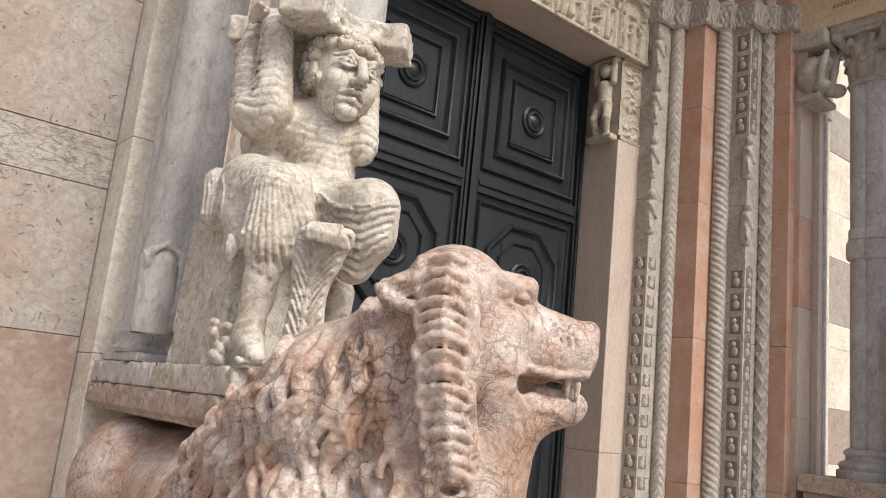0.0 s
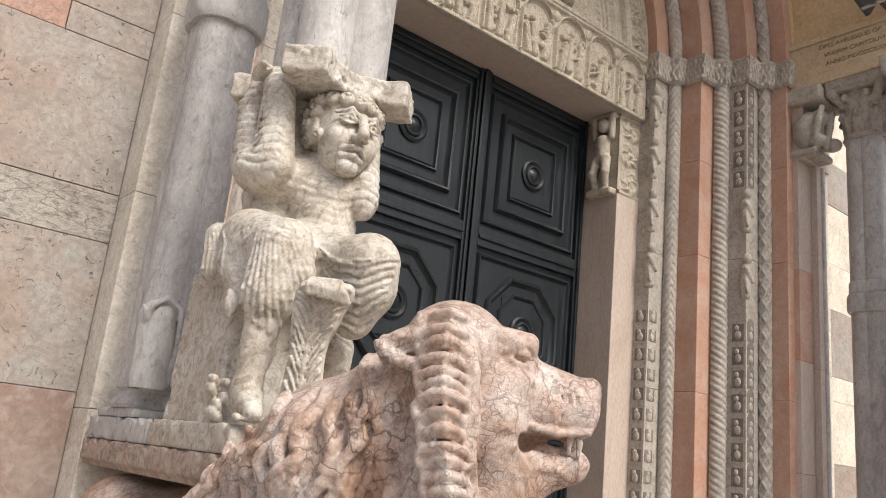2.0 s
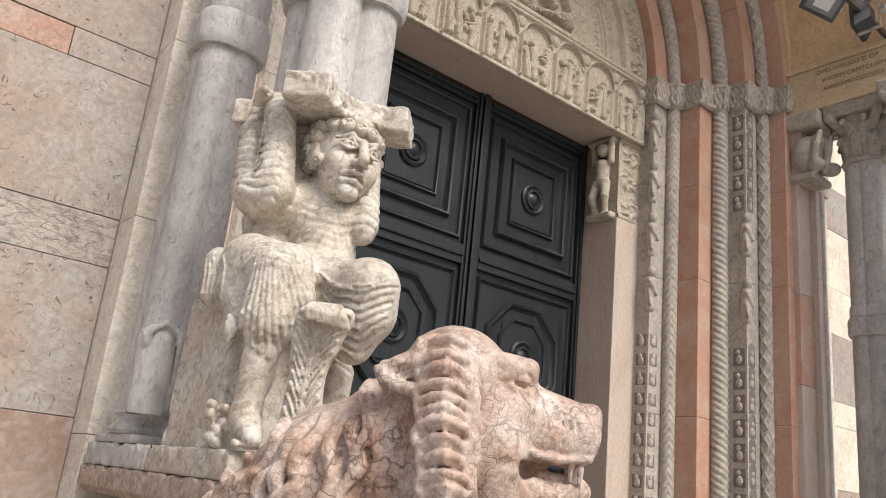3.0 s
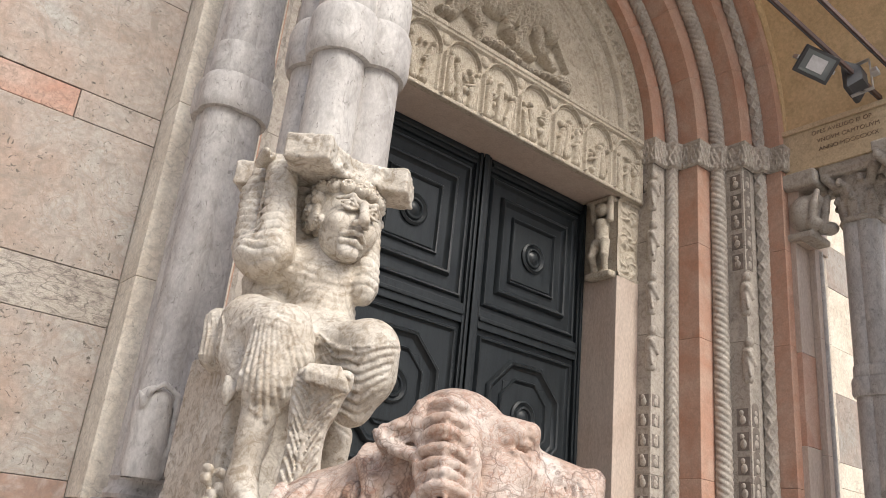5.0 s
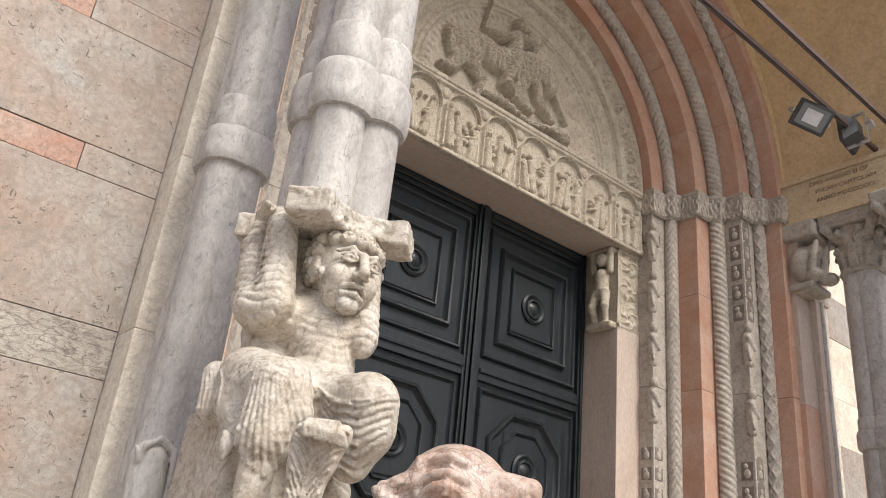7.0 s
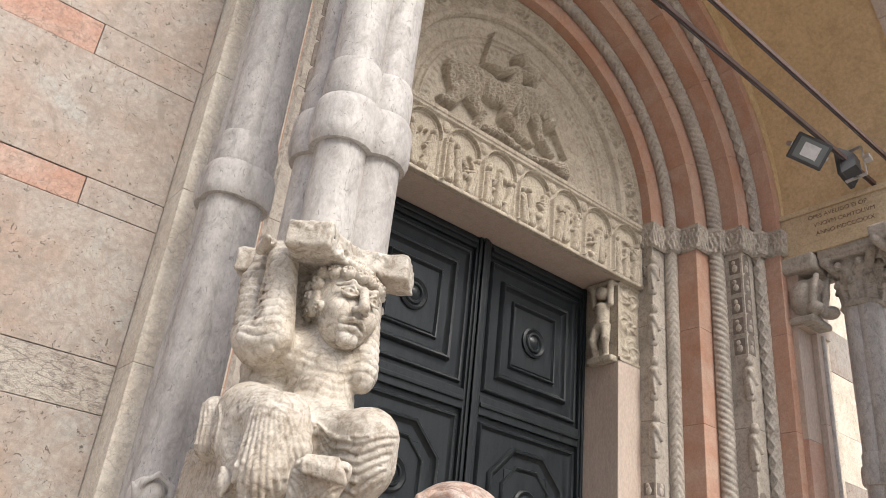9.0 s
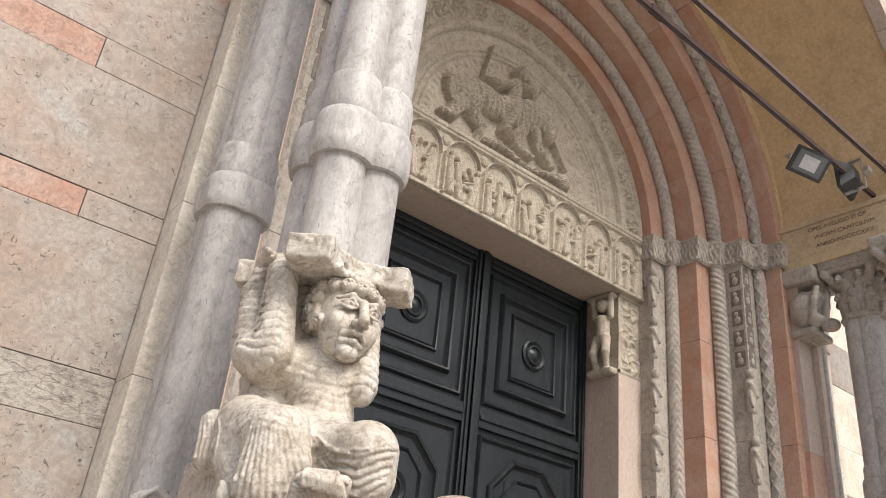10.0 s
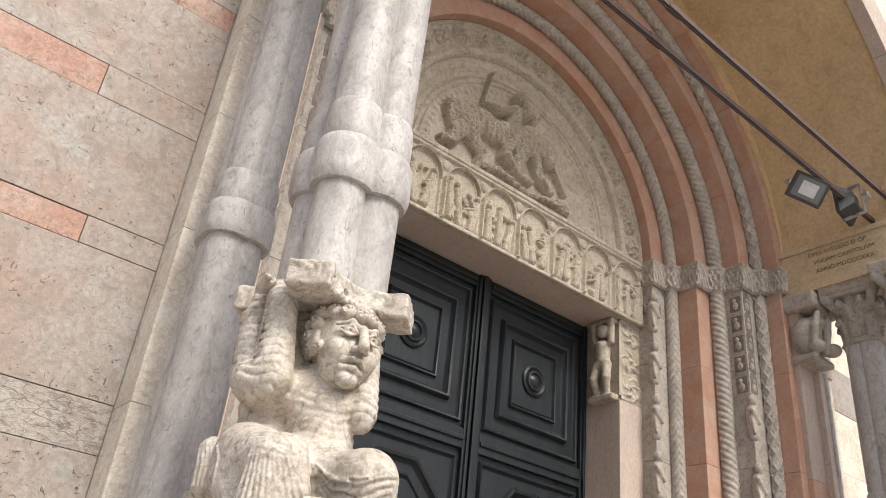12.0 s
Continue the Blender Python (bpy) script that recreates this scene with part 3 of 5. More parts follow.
f = np.maximum(f, 0.5 * bar(u, v, 4.971, 6.660, 5.199, 6.350, 0.014, 0.014))
for k in range(14):
    a = k / 13
    f = np.maximum(f, 0.55 * ell(u, v, 4.10 + 1.05 * a, 6.16 + 0.04 * math.sin(9 * a), 0.07, 0.05 - 0.02 * a))
f = np.maximum(f, 0.8 * ell(u, v, 5.163, 6.192, 0.08, 0.12, 0.6))
fleck = np.sin(u * 151 + 4 * np.sin(v * 83)) * np.sin(v * 139 + 4 * np.sin(u * 71))
f *= 1 + 0.10 * fleck
h += 0.15 * np.maximum(f, 0) ** 0.75 + 0.0025 * fleck
tympanum = thing("tympanum", "half-round buff stone relief of a rider on a horse", "relief", kind="structure")
part("carved_panel", relief("carved_panel", u, v, h, lambda a, b, c: np.stack([a, PORTAL_Y + 0.02 - c, b], -1), M_RELIEF), M_RELIEF, tympanum)
t, r = np.meshgrid(np.linspace(0, math.pi, 900), np.linspace(0, 1, 60), indexing="ij")
rad = 1.50 + 0.395 * r
w = (r - 0.60) / 0.32
h = np.where(np.abs(w) < 1, 0.052 * scroll(t * 1.74, np.clip(w, -1, 1), 0.30, rng), 0.030) + 0.03 * np.exp(-((r - 0.14) / 0.10) ** 2) 
h = np.where(r < 0.02, -0.05, h)
part("scroll_band", grid_mesh("scroll_band", np.stack([AXIS + rad * np.cos(t), PORTAL_Y - 0.03 - h, SPRING + rad * np.sin(t)], -1), M_RELIEF), M_RELIEF, tympanum, "arched band of carved leaf scrolls")

# impost frieze, following the steps of the right and left jambs
for side, jamb in ((1, portal_right), (-1, portal_left)):
    pts = [(1.86, depth_at(1.86) - 0.06)]
    for k, (r0, r1, _) in enumerate(STEPS):
        pts += [(r0 - 0.035, depth_at(r0) - 0.01), (r0 - 0.035, depth_at(r1) - 0.05), (r1 - 0.01, depth_at(r1) - 0.05)]
        if k < 3:
            rc = ROLLS[k][0]
            pts += [(rc - 0.05, depth_at(rc) - 0.06), (rc + 0.05, depth_at(rc) - 0.085)]
    pts += [(3.05, depth_at(2.985) - 0.05)]
    p = np.array(pts)
    seg = np.r_[0, np.cumsum(np.hypot(*np.diff(p, axis=0).T))]
    s = np.linspace(0, seg[-1], 420)
    px, py = np.interp(s, seg, p[:, 0]), np.interp(s, seg, p[:, 1])
    S, V = np.meshgrid(s, np.linspace(0, 1, 40), indexing="ij")
    out = 0.035 * V ** 1.5 + 0.025 * np.maximum(0, scroll(S, (V - 0.45) * 2.2, 0.14, rng)) * (V < 0.86) + 0.012 * np.sin(S * 110) * np.sin(V * 14) * (V < 0.86) + 0.012 * (V > 0.88)
    out = np.where(V < 0.03, -0.06, out)
    X = AXIS + side * (px[:, None] - out * 0.5)
    Y = py[:, None] - out * 0.5
    part("impost_frieze", grid_mesh("impost_frieze", np.stack([X, Y, np.broadcast_to(IMPOST_Z - 0.01 + 0.275 * V, X.shape)], -1), M_CARVED), M_CARVED, jamb, "carved leaf frieze at the imposts")
    for r0, r1, _ in STEPS:
        xa, xb = sorted((AXIS + side * (r0 - 0.01), AXIS + side * (r1 + 0.12)))
        part("impost_core", box(xa, xb, depth_at(r1) - 0.03, 5.6, IMPOST_Z, SPRING, 0.004), M_CARVED, jamb)

# inner jambs with their carved capitals
for side, jamb in ((1, portal_right), (-1, portal_left)):
    xa, xb = sorted((DOOR_X + side * DOOR_HALF, AXIS + side * 1.93))
    for a, b in ((0, 1.4), (1.4, 4.45)):
        part("jamb_stone", box(xa, xb, PORTAL_Y, 5.6, a + 0.001, b - 0.001, 0.006), M_JAMB, jamb, "smooth pale pink jamb")
    part("jamb_stone", box(xa + 0.012, xb - 0.005, PORTAL_Y + 0.02, 5.6, 4.45, 5.318, 0.006), M_RELIEF, jamb)
    xj, xk = DOOR_X + side * DOOR_HALF, AXIS + side * 1.93
    U, V = np.meshgrid(np.linspace(0, 1, 70), np.linspace(0, 1, 150), indexing="ij")
    hh = 0.03 * np.maximum(0, scroll(V * 0.87, (U - 0.5) * 2.1, 0.29, rng)) + 0.02 * (np.abs(V - 0.5) > 0.46) + 0.012 * (np.abs(U - 0.5) > 0.45)
    part("carved_capital", grid_mesh("carved_capital", np.stack([xj + (xk - xj) * U, PORTAL_Y + 0.015 - hh, 4.45 + 0.868 * V], -1), M_RELIEF), M_RELIEF, jamb, "carved block under the lintel")
    clay = Clay((min(xj - side * 0.15, xj + side * 0.1), 5.0, 4.42), (max(xj - side * 0.15, xj + side * 0.1), 5.32, 5.33), 0.009)
    cx = xj - side * 0.01
    clay.block((cx, 5.15, 4.46), (0.07, 0.13, 0.035), 0.01)
    clay.limb((cx - side * 0.03, 5.14, 4.80), (cx - side * 0.035, 5.14, 5.02), 0.055, 0.065, 0.02)
    clay.lump((cx - side * 0.05, 5.13, 5.18), (0.055, 0.06, 0.075), 0.02)
    clay.limb((cx - side * 0.04, 5.10, 4.82), (cx - side * 0.07, 5.08, 4.66), 0.045, 0.035)
    clay.limb((cx - side * 0.07, 5.08, 4.66), (cx - side * 0.03, 5.10, 4.49), 0.033, 0.028)
    clay.limb((cx - side * 0.04, 5.19, 4.82), (cx - side * 0.07, 5.21, 4.66), 0.045, 0.035)
    clay.limb((cx - side * 0.07, 5.21, 4.66), (cx - side * 0.03, 5.20, 4.49), 0.033, 0.028)
    clay.limb((cx - side * 0.03, 5.06, 5.05), (cx - side * 0.04, 5.05, 5.28), 0.03, 0.03)
    clay.limb((cx - side * 0.03, 5.22, 5.05), (cx - side * 0.04, 5.24, 5.28), 0.03, 0.03)
    clay.block((cx, 5.16, 5.29), (0.06, 0.14, 0.03), 0.01)
    figure = clay.skin("corbel_figure", M_RELIEF)
    figure.transform(Matrix.Translation((cx, 5.02, 0)) @ Matrix.Diagonal((1.2, 1.25, 1, 1)) @ Matrix.Translation((-cx, -5.02, 0)))
    part("corbel_figure", figure, M_RELIEF, jamb, "small crouching stone figure as a bracket")

# inlay squares and little arches on the carved orders
for side, jamb in ((1, portal_right), (-1, portal_left)):
    for (r0, r1, look_), kind in ((STEPS[0], "square"), (STEPS[2], "arch")):
        yf, w = depth_at(r1), r1 - r0
        for faces in range(2):
            z, k = 0.15, 0
            while z < IMPOST_Z - 0.22:
                hgt = 0.115 if kind == "square" else 0.17
                gap = 0.075 if kind == "square" else 0.055
                busts = kind == "square" and 3.25 < z < 5.3 or kind == "arch" and 3.3 < z < 4.5
                bm = bmesh.new()
                if not busts:
                    if faces == 0:   # front
                        xa, xb = sorted((AXIS + side * (r0 + 0.022), AXIS + side * (r0 + 0.022 + min(0.115, w - 0.045))))
                        put_box(bm, xa, xb, yf - 0.004, yf + 0.02, z, z + hgt, 0.003)
                        if kind == "arch":
                            bmesh.ops.create_cone(bm, cap_ends=True, segments=16, radius1=(xb - xa) / 2, radius2=(xb - xa) / 2, depth=0.02, matrix=pose((xa + xb) / 2, yf + 0.006, z + hgt, 90))
                        part("inlay", bm, M_INLAY, jamb)
                        bm = bmesh.new()
                        for q in range(2):
                            bmesh.ops.create_icosphere(bm, subdivisions=2, radius=1, matrix=pose((xa + xb) / 2 + (q - 0.5) * 0.008, yf - 0.004, z + hgt * (0.35 + 0.4 * q)) @ Matrix.Diagonal((0.034 - 0.01 * q, 0.014, 0.045 - 0.016 * q, 1)))
                        part("inlay_figure", bm, M_CARVED, jamb, smooth=180)
                    else:            # reveal
                        x = AXIS + side * r0
                        xa, xb = sorted((x - side * 0.004, x + side * 0.02))
                        put_box(bm, xa, xb, yf + 0.022, yf + w - 0.03, z, z + hgt, 0.003)
                        part("inlay", bm, M_INLAY, jamb)
                        bm = bmesh.new()
                        for q in range(2):
                            bmesh.ops.create_icosphere(bm, subdivisions=2, radius=1, matrix=pose(x - side * 0.004, yf + w / 2 + (q - 0.5) * 0.012, z + hgt * (0.35 + 0.4 * q)) @ Matrix.Diagonal((0.014, 0.034 - 0.01 * q, 0.045 - 0.016 * q, 1)))
                        part("inlay_figure", bm, M_CARVED, jamb, smooth=180)
                else:
                    bm.free()
                    if faces == 0 and k % 3 == 0 and side == 1:
                        x = AXIS + side * (r0 + 0.01)
                        clay = Clay((x - 0.12, yf - 0.11, z - 0.06), (x + 0.16, yf + 0.12, z + 0.52), 0.009)
                        clay.limb((x + 0.01, yf + 0.02, z), (x + 0.01, yf + 0.015, z + 0.26), 0.05, 0.058, 0.02)
                        clay.lump((x, yf - 0.005, z + 0.36), (0.042, 0.046, 0.058), 0.015)
                        clay.limb((x - 0.04, yf - 0.02, z + 0.25), (x + 0.03, yf - 0.05, z + 0.13), 0.022, 0.018)
                        clay.strand([(x - 0.03, yf + 0.0, z + 0.2), (x - 0.035, yf - 0.03, z + 0.02)], 0.012, 0.016)
                        part("standing_figure", clay.skin("standing_figure", M_CARVED), M_CARVED, jamb, "worn carved figure on the jamb")
                z += hgt + gap
                k += 1

# ---- door ----
door = thing("door_1", "tall double door of dark painted wood with moulded panels", "door", kind="structure")


def moulding_ring(bm, cx, cz, hw, hh, y, sides=4, width=0.05, rise=0.03, cut=0.29):
    """A raised moulding round a square or octagonal panel."""
    prof = ((0, 0), (0.12, 0.7), (0.3, 1.0), (0.55, 0.85), (0.7, 0.35), (1, 0))
    loops = []
    for f, up in prof:
        o = -f * width
        a, b = hw + o, hh + o
        if sides == 4:
            ring = [(a, b), (-a, b), (-a, -b), (a, -b)]
        else:
            c = cut * 2 * min(hw, hh) + o * 0.586
            ring = [(a, b - c), (a - c, b), (-a + c, b), (-a, b - c), (-a, -b + c), (-a + c, -b), (a - c, -b), (a, -b + c)]
        loops.append([bm.verts.new((cx + p, y - up * rise, cz + q)) for p, q in ring])
    n = len(loops[0])
    for lo, hi in zip(loops, loops[1:]):
        for i in range(n):
            bm.faces.new((lo[i], lo[(i + 1) % n], hi[(i + 1) % n], hi[i]))


def rosette(cx, cz, y):
    bm = lathe(((0.155, 0), (0.155, 0.02), (0.135, 0.034), (0.118, 0.02), (0.108, 0.012), (0.098, 0.032), (0.08, 0.036), (0.07, 0.016), (0.055, 0.026), (0.03, 0.040), (0.008, 0.044)), 40)
    bmesh.ops.transform(bm, matrix=pose(cx, y, cz, 90), verts=bm.verts)
    return bm


for side in (-1, 1):
    xa, xb = sorted((DOOR_X + side * 0.012, DOOR_X + side * DOOR_HALF))
    leaf = part("door_leaf", box(xa, xb, DOOR_Y + 0.03, DOOR_Y + 0.10, 0.25, 5.32, 0.004), M_DOOR, door)
    # stiles and rails
    for a, b in ((xa, xa + 0.085), (xb - 0.085, xb)):
        part("stile", box(a, b, DOOR_Y - 0.012, DOOR_Y + 0.028, 0.25, 5.318, 0.008), M_DOOR, leaf)
        part("stile_bead", box((a + b) / 2 - 0.018, (a + b) / 2 + 0.018, DOOR_Y - 0.035, DOOR_Y - 0.01, 0.25, 5.318, 0.011), M_DOOR, leaf)
    for a, b in ((0.25, 0.52), (2.02, 2.22), (3.60, 3.78), (5.19, 5.318)):
        part("rail", box(xa + 0.086, xb - 0.086, DOOR_Y - 0.012, DOOR_Y + 0.028, a, b, 0.008), M_DOOR, leaf)
        part("rail_bead", box(xa + 0.086, xb - 0.086, DOOR_Y - 0.035, DOOR_Y - 0.01, (a + b) / 2 - 0.022, (a + b) / 2 + 0.022, 0.012), M_DOOR, leaf)
    cx, hw = (xa + xb) / 2, (xb - xa) / 2 - 0.12
    for cz, hh, kind in ((4.485, 0.66, 4), (2.91, 0.64, 8), (1.27, 0.70, 4)):
        bm = bmesh.new()
        moulding_ring(bm, cx, cz, hw, hh, DOOR_Y + 0.029, 4, 0.055, 0.035)
        part("panel_moulding", bm, M_DOOR, leaf, smooth=35)
        bm = bmesh.new()
        moulding_ring(bm, cx, cz, 0.475, 0.50, DOOR_Y + 0.029, kind, 0.075, 0.05)
        moulding_ring(bm, cx, cz, 0.31, 0.345, DOOR_Y + 0.029, kind, 0.04, 0.03)
        part("panel_moulding", bm, M_DOOR, leaf, smooth=35)
        part("panel_field", box(cx - 0.27, cx + 0.27, DOOR_Y + 0.020, DOOR_Y + 0.032, cz - 0.3, cz + 0.3, 0.01), M_DOOR, leaf)
        part("rosette", rosette(cx, cz, DOOR_Y + 0.020), M_DOOR, leaf, smooth=50)
part("cover_strip", box(DOOR_X - 0.03, DOOR_X + 0.03, DOOR_Y - 0.055, DOOR_Y - 0.036, 0.25, 5.318, 0.012), M_DOOR, door)
part("threshold", box(DOOR_X - DOOR_HALF, DOOR_X + DOOR_HALF, 5.0, 5.6, 0, 0.25, 0.01), M_JAMB, door)

# ---- porch ----
FRONT_Y, BEAM0, BEAM1 = 2.32, 5.76, 6.28
vault = thing("porch_vault", "ochre plastered barrel vault of the porch", "vault", kind="structure")
n = 96
bm = bmesh.new()
RV = 3.02
rings = []
for i in range(n + 1):
    t = math.pi * i / n
    rings.append([bm.verts.new((AXIS + r * math.cos(t), y, BEAM1 + r * math.sin(t))) for r, y in ((RV, 3.93), (RV, FRONT_Y + 0.12), (RV + 0.35, FRONT_Y + 0.12), (RV + 0.35, 3.93))])
for a, b in zip(rings, rings[1:]):
    for k in range(4):
        bm.faces.new((a[k], a[(k + 1) % 4], b[(k + 1) % 4], b[k]))
bm.faces.new(rings[0][::-1]), bm.faces.new(rings[-1])
bmesh.ops.recalc_face_normals(bm, faces=bm.faces)
part("vault_shell", bm, M_PLASTER, vault, smooth=30)
for i in range(11):
    b_ = arch_block(RV - 0.03, RV + 0.42, FRONT_Y - 0.02, FRONT_Y + 0.119, math.pi * i / 11 + 0.001, math.pi * (i + 1) / 11 - 0.001)
    bmesh.ops.translate(b_, vec=(0, 0, BEAM1 - SPRING), verts=b_.verts)
    part("voussoir", b_, M_JAMB, vault, smooth=30)

for side in (1, -1):
    xa, xb = sorted((AXIS + side * 2.95, AXIS + side * 3.42))
    beam = thing("porch_beam", "buff stone side beam of the porch" + (" with a worn inscription" if side > 0 else ""), "beam", kind="structure")
    part("beam_block", box(xa, xb, FRONT_Y, WALL_Y - 0.01, BEAM0, BEAM1 - 0.06, 0.01), M_BEAM, beam)
    part("beam_cornice", box(xa - 0.025, xb + 0.025, FRONT_Y, WALL_Y - 0.02, BEAM1 - 0.06, BEAM1, 0.012), M_BEAM, beam)
    if side > 0:
        x = xa - 0.001
        texts = (("OPES AVELIGO EI OP", 6.135, 2.92), ("VNOVM CAPITOLIVM", 6.035, 2.86), ("ANNO MDCCCXXX", 5.935, 2.86))
        for body, z, y in texts:
            c = bpy.data.curves.new("letters", "FONT")
            c.body, c.size, c.extrude, c.align_x = body, 0.066, 0.0012, "CENTER"
            tmp = bpy.data.objects.new("letters", c)
            me = bpy.data.meshes.new_from_object(tmp)
            me.transform(Matrix(((0, 0, -1, x), (-1, 0, 0, y + 0.38), (0, 1, 0, z), (0, 0, 0, 1))))
            bpy.data.objects.remove(tmp)
            me.materials.append(M_INK)
            part("inscription", me, M_INK, beam, "worn incised letters")

for i, (y, z) in enumerate(((2.923, 6.348), (2.735, 6.54))):
    rod = thing("tie_rod", "square rusty iron tie rod spanning the porch", "tie rod", group="porch tie rods", at=(AXIS, y, z))
    half = math.sqrt(RV ** 2 - (z - BEAM1) ** 2) + 0.05
    bm = box(-half, half, -0.019, 0.019, -0.026, 0.026, 0.005)
    part("bar", bm, M_IRON, rod)
    part("splice", box(-0.62, -0.46, -0.026, 0.026, -0.033, 0.033, 0.006), M_IRON, rod)
    bm = bmesh.new()
    for k in range(60):
        x0 = -half + 2 * half * k / 60
        bmesh.ops.create_cone(bm, cap_ends=True, segments=6, radius1=0.006, radius2=0.006, depth=2 * half / 60 * 1.05, matrix=pose(x0 + half / 60, 0.0, -0.036 - 0.006 * math.sin(k * 0.9), 0, 90))
    part("cable", bm, M_LAMP, rod, "thin dark cable along the rod", smooth=60)

# ---- porch supports: slab, columns ----
SLAB_X, SLAB_Y = 1.148, 2.345
ck = random.Random(17)


def chipped(name, x0, x1, y0, y1, z0, z1, mat, chips, size, step=0.008, chamfer=0.0):
    """A block with knocked edges along its near and front sides."""
    k = Clay((x0 - 0.03, y0 - 0.03, z0 - 0.03), (x1 + 0.03, y1 + 0.03, z1 + 0.03), step)
    k.block(((x0 + x1) / 2, (y0 + y1) / 2, (z0 + z1) / 2), ((x1 - x0) / 2, (y1 - y0) / 2, (z1 - z0) / 2), 0.002, (0, 0, 0), 0.007)
    if chamfer:
        for a, b in (((x0, y0, z0), (x0, y1, z0)), ((x0, y0, z0), (x1, y0, z0))):
            k.limb(a, b, chamfer, chamfer, 0.004, cut=True)
    for i in range(chips):
        front = i % 3 == 0
        p = (ck.uniform(x0, x1), y0) if front else (x0, ck.uniform(y0, y1))
        k.lump((*p, ck.choice((z0, z1, z1)) + ck.uniform(-0.01, 0.01)), (size * ck.uniform(0.4, 1.6), size * ck.uniform(0.4, 1.6), size * ck.uniform(0.3, 0.9)), 0.006, (ck.uniform(0, 90), 0, 0), cut=True)
    k.carve((x0 - 0.03, y0 - 0.03, z0 - 0.03), (x1 + 0.03, y1 + 0.03, z1 + 0.03), lambda x, y, z: 0.002 * np.sin(61 * x + 3 * np.sin(37 * z)) * np.sin(53 * y + 2 * np.sin(41 * x + 30 * z)))
    return part(name, k.skin(name, mat), mat)


slab = chipped("marble_slab", SLAB_X, 2.10, SLAB_Y, 3.73, 1.497, 1.603, M_SLAB, 46, 0.022, chamfer=0.022)
tagged(slab, "long weathered pink marble slab on the lion's back", "slab")
step = chipped("plinth_block", SLAB_X + 0.004, 1.78, SLAB_Y + 0.02, 3.02, 1.604, 1.694, M_WHITE, 26, 0.014, 0.007)
tagged(step, "mossy white marble plinth block under the crouching bearer", "plinth")


def bundle_ring(cx, cy, r, off, z0, z1, grow, mat, name, seg=14, lip=0.0):
    """Four shafts grown together, as one drum between two heights."""
    n, m = 160, max(2, seg)
    a = np.linspace(0, math.tau, n, endpoint=False)
    d = np.stack([np.cos(a), np.sin(a)], -1)
    rad = np.zeros(n)
    for sx in (-1, 1):
        for sy in (-1, 1):
            c = np.array([sx * off, sy * off])
            p = d @ c
            q = np.sqrt(np.maximum(0, (r + grow) ** 2 - (c @ c - p ** 2)))
            rad = np.maximum(rad, p + q)
    z = np.linspace(z0, z1, m)
    f = np.ones(m)
    if lip:
        w = (z - z0) / (z1 - z0)
        f = 1 - lip * (np.maximum(0, 1 - w / 0.25) ** 2 + np.maximum(0, 1 - (1 - w) / 0.25) ** 2)
    co = np.stack([cx + rad[None] * f[:, None] * d[None, :, 0], cy + rad[None] * f[:, None] * d[None, :, 1], np.broadcast_to(z[:, None], (m, n))], -1)
    caps = np.concatenate([np.broadcast_to(np.array([[[cx, cy, z0]]]), (1, n, 3)), co, np.broadcast_to(np.array([[[cx, cy, z1]]]), (1, n, 3))])
    me = grid_mesh(name, caps[:, ::-1], mat, wrap_v=True)
    me.set_sharp_from_angle(angle=radians(40))
    return me


def capital(cx, cy, z0, z1, r, half, mat):
    """Leafy capital: bell, two rows of leaves, corner scrolls and a moulded abacus."""
    c = Clay((cx - half - 0.08, cy - half - 0.08, z0 - 0.03), (cx + half + 0.08, cy + half + 0.08, z1 + 0.02), 0.011)
    hgt = z1 - z0
    c.limb((cx, cy, z0), (cx, cy, z0 + hgt * 0.7), r, r * 1.25, 0.01)
    for i in range(16):
        a = i * math.tau / 16
        c.limb((cx + r * 1.12 * math.cos(a), cy + r * 1.12 * math.sin(a), z0), (cx + r * 1.05 * math.cos(a + 0.4), cy + r * 1.05 * math.sin(a + 0.4), z0), 0.028, 0.028, 0.01)
    for row, (za, zb, out, turn) in enumerate(((0.08, 0.40, 1.30, 0), (0.25, 0.66, 1.52, math.pi / 8))):
        for i in range(8):
            a = i * math.tau / 8 + turn
            for s in (-0.16, 0, 0.16):
                ca, sa = math.cos(a + s), math.sin(a + s)
                c.strand([(cx + r * 1.06 * ca, cy + r * 1.06 * sa, z0 + hgt * za), (cx + r * 1.18 * ca, cy + r * 1.18 * sa, z0 + hgt * (zb - 0.1)),
                          (cx + r * out * math.cos(a), cy + r * out * math.sin(a), z0 + hgt * zb), (cx + r * (out + 0.1) * math.cos(a), cy + r * (out + 0.1) * math.sin(a), z0 + hgt * (zb - 0.06))], 0.026, 0.024, 0.012)
    for i in range(4):
        a = math.pi / 4 + i * math.pi / 2
        c.limb((cx + r * 1.1 * math.cos(a), cy + r * 1.1 * math.sin(a), z0 + hgt * 0.55), (cx + half * 1.2 * math.cos(a), cy + half * 1.2 * math.sin(a), z0 + hgt * 0.78), 0.045, 0.05, 0.02)
    c.block((cx, cy, z1 - hgt * 0.085), (half, half, hgt * 0.085), 0.008, edge=0.012)
    c.block((cx, cy, z1 - hgt * 0.19), (half * 0.94, half * 0.94, hgt * 0.05), 0.01, edge=0.02)
    return c.skin("capital", mat)


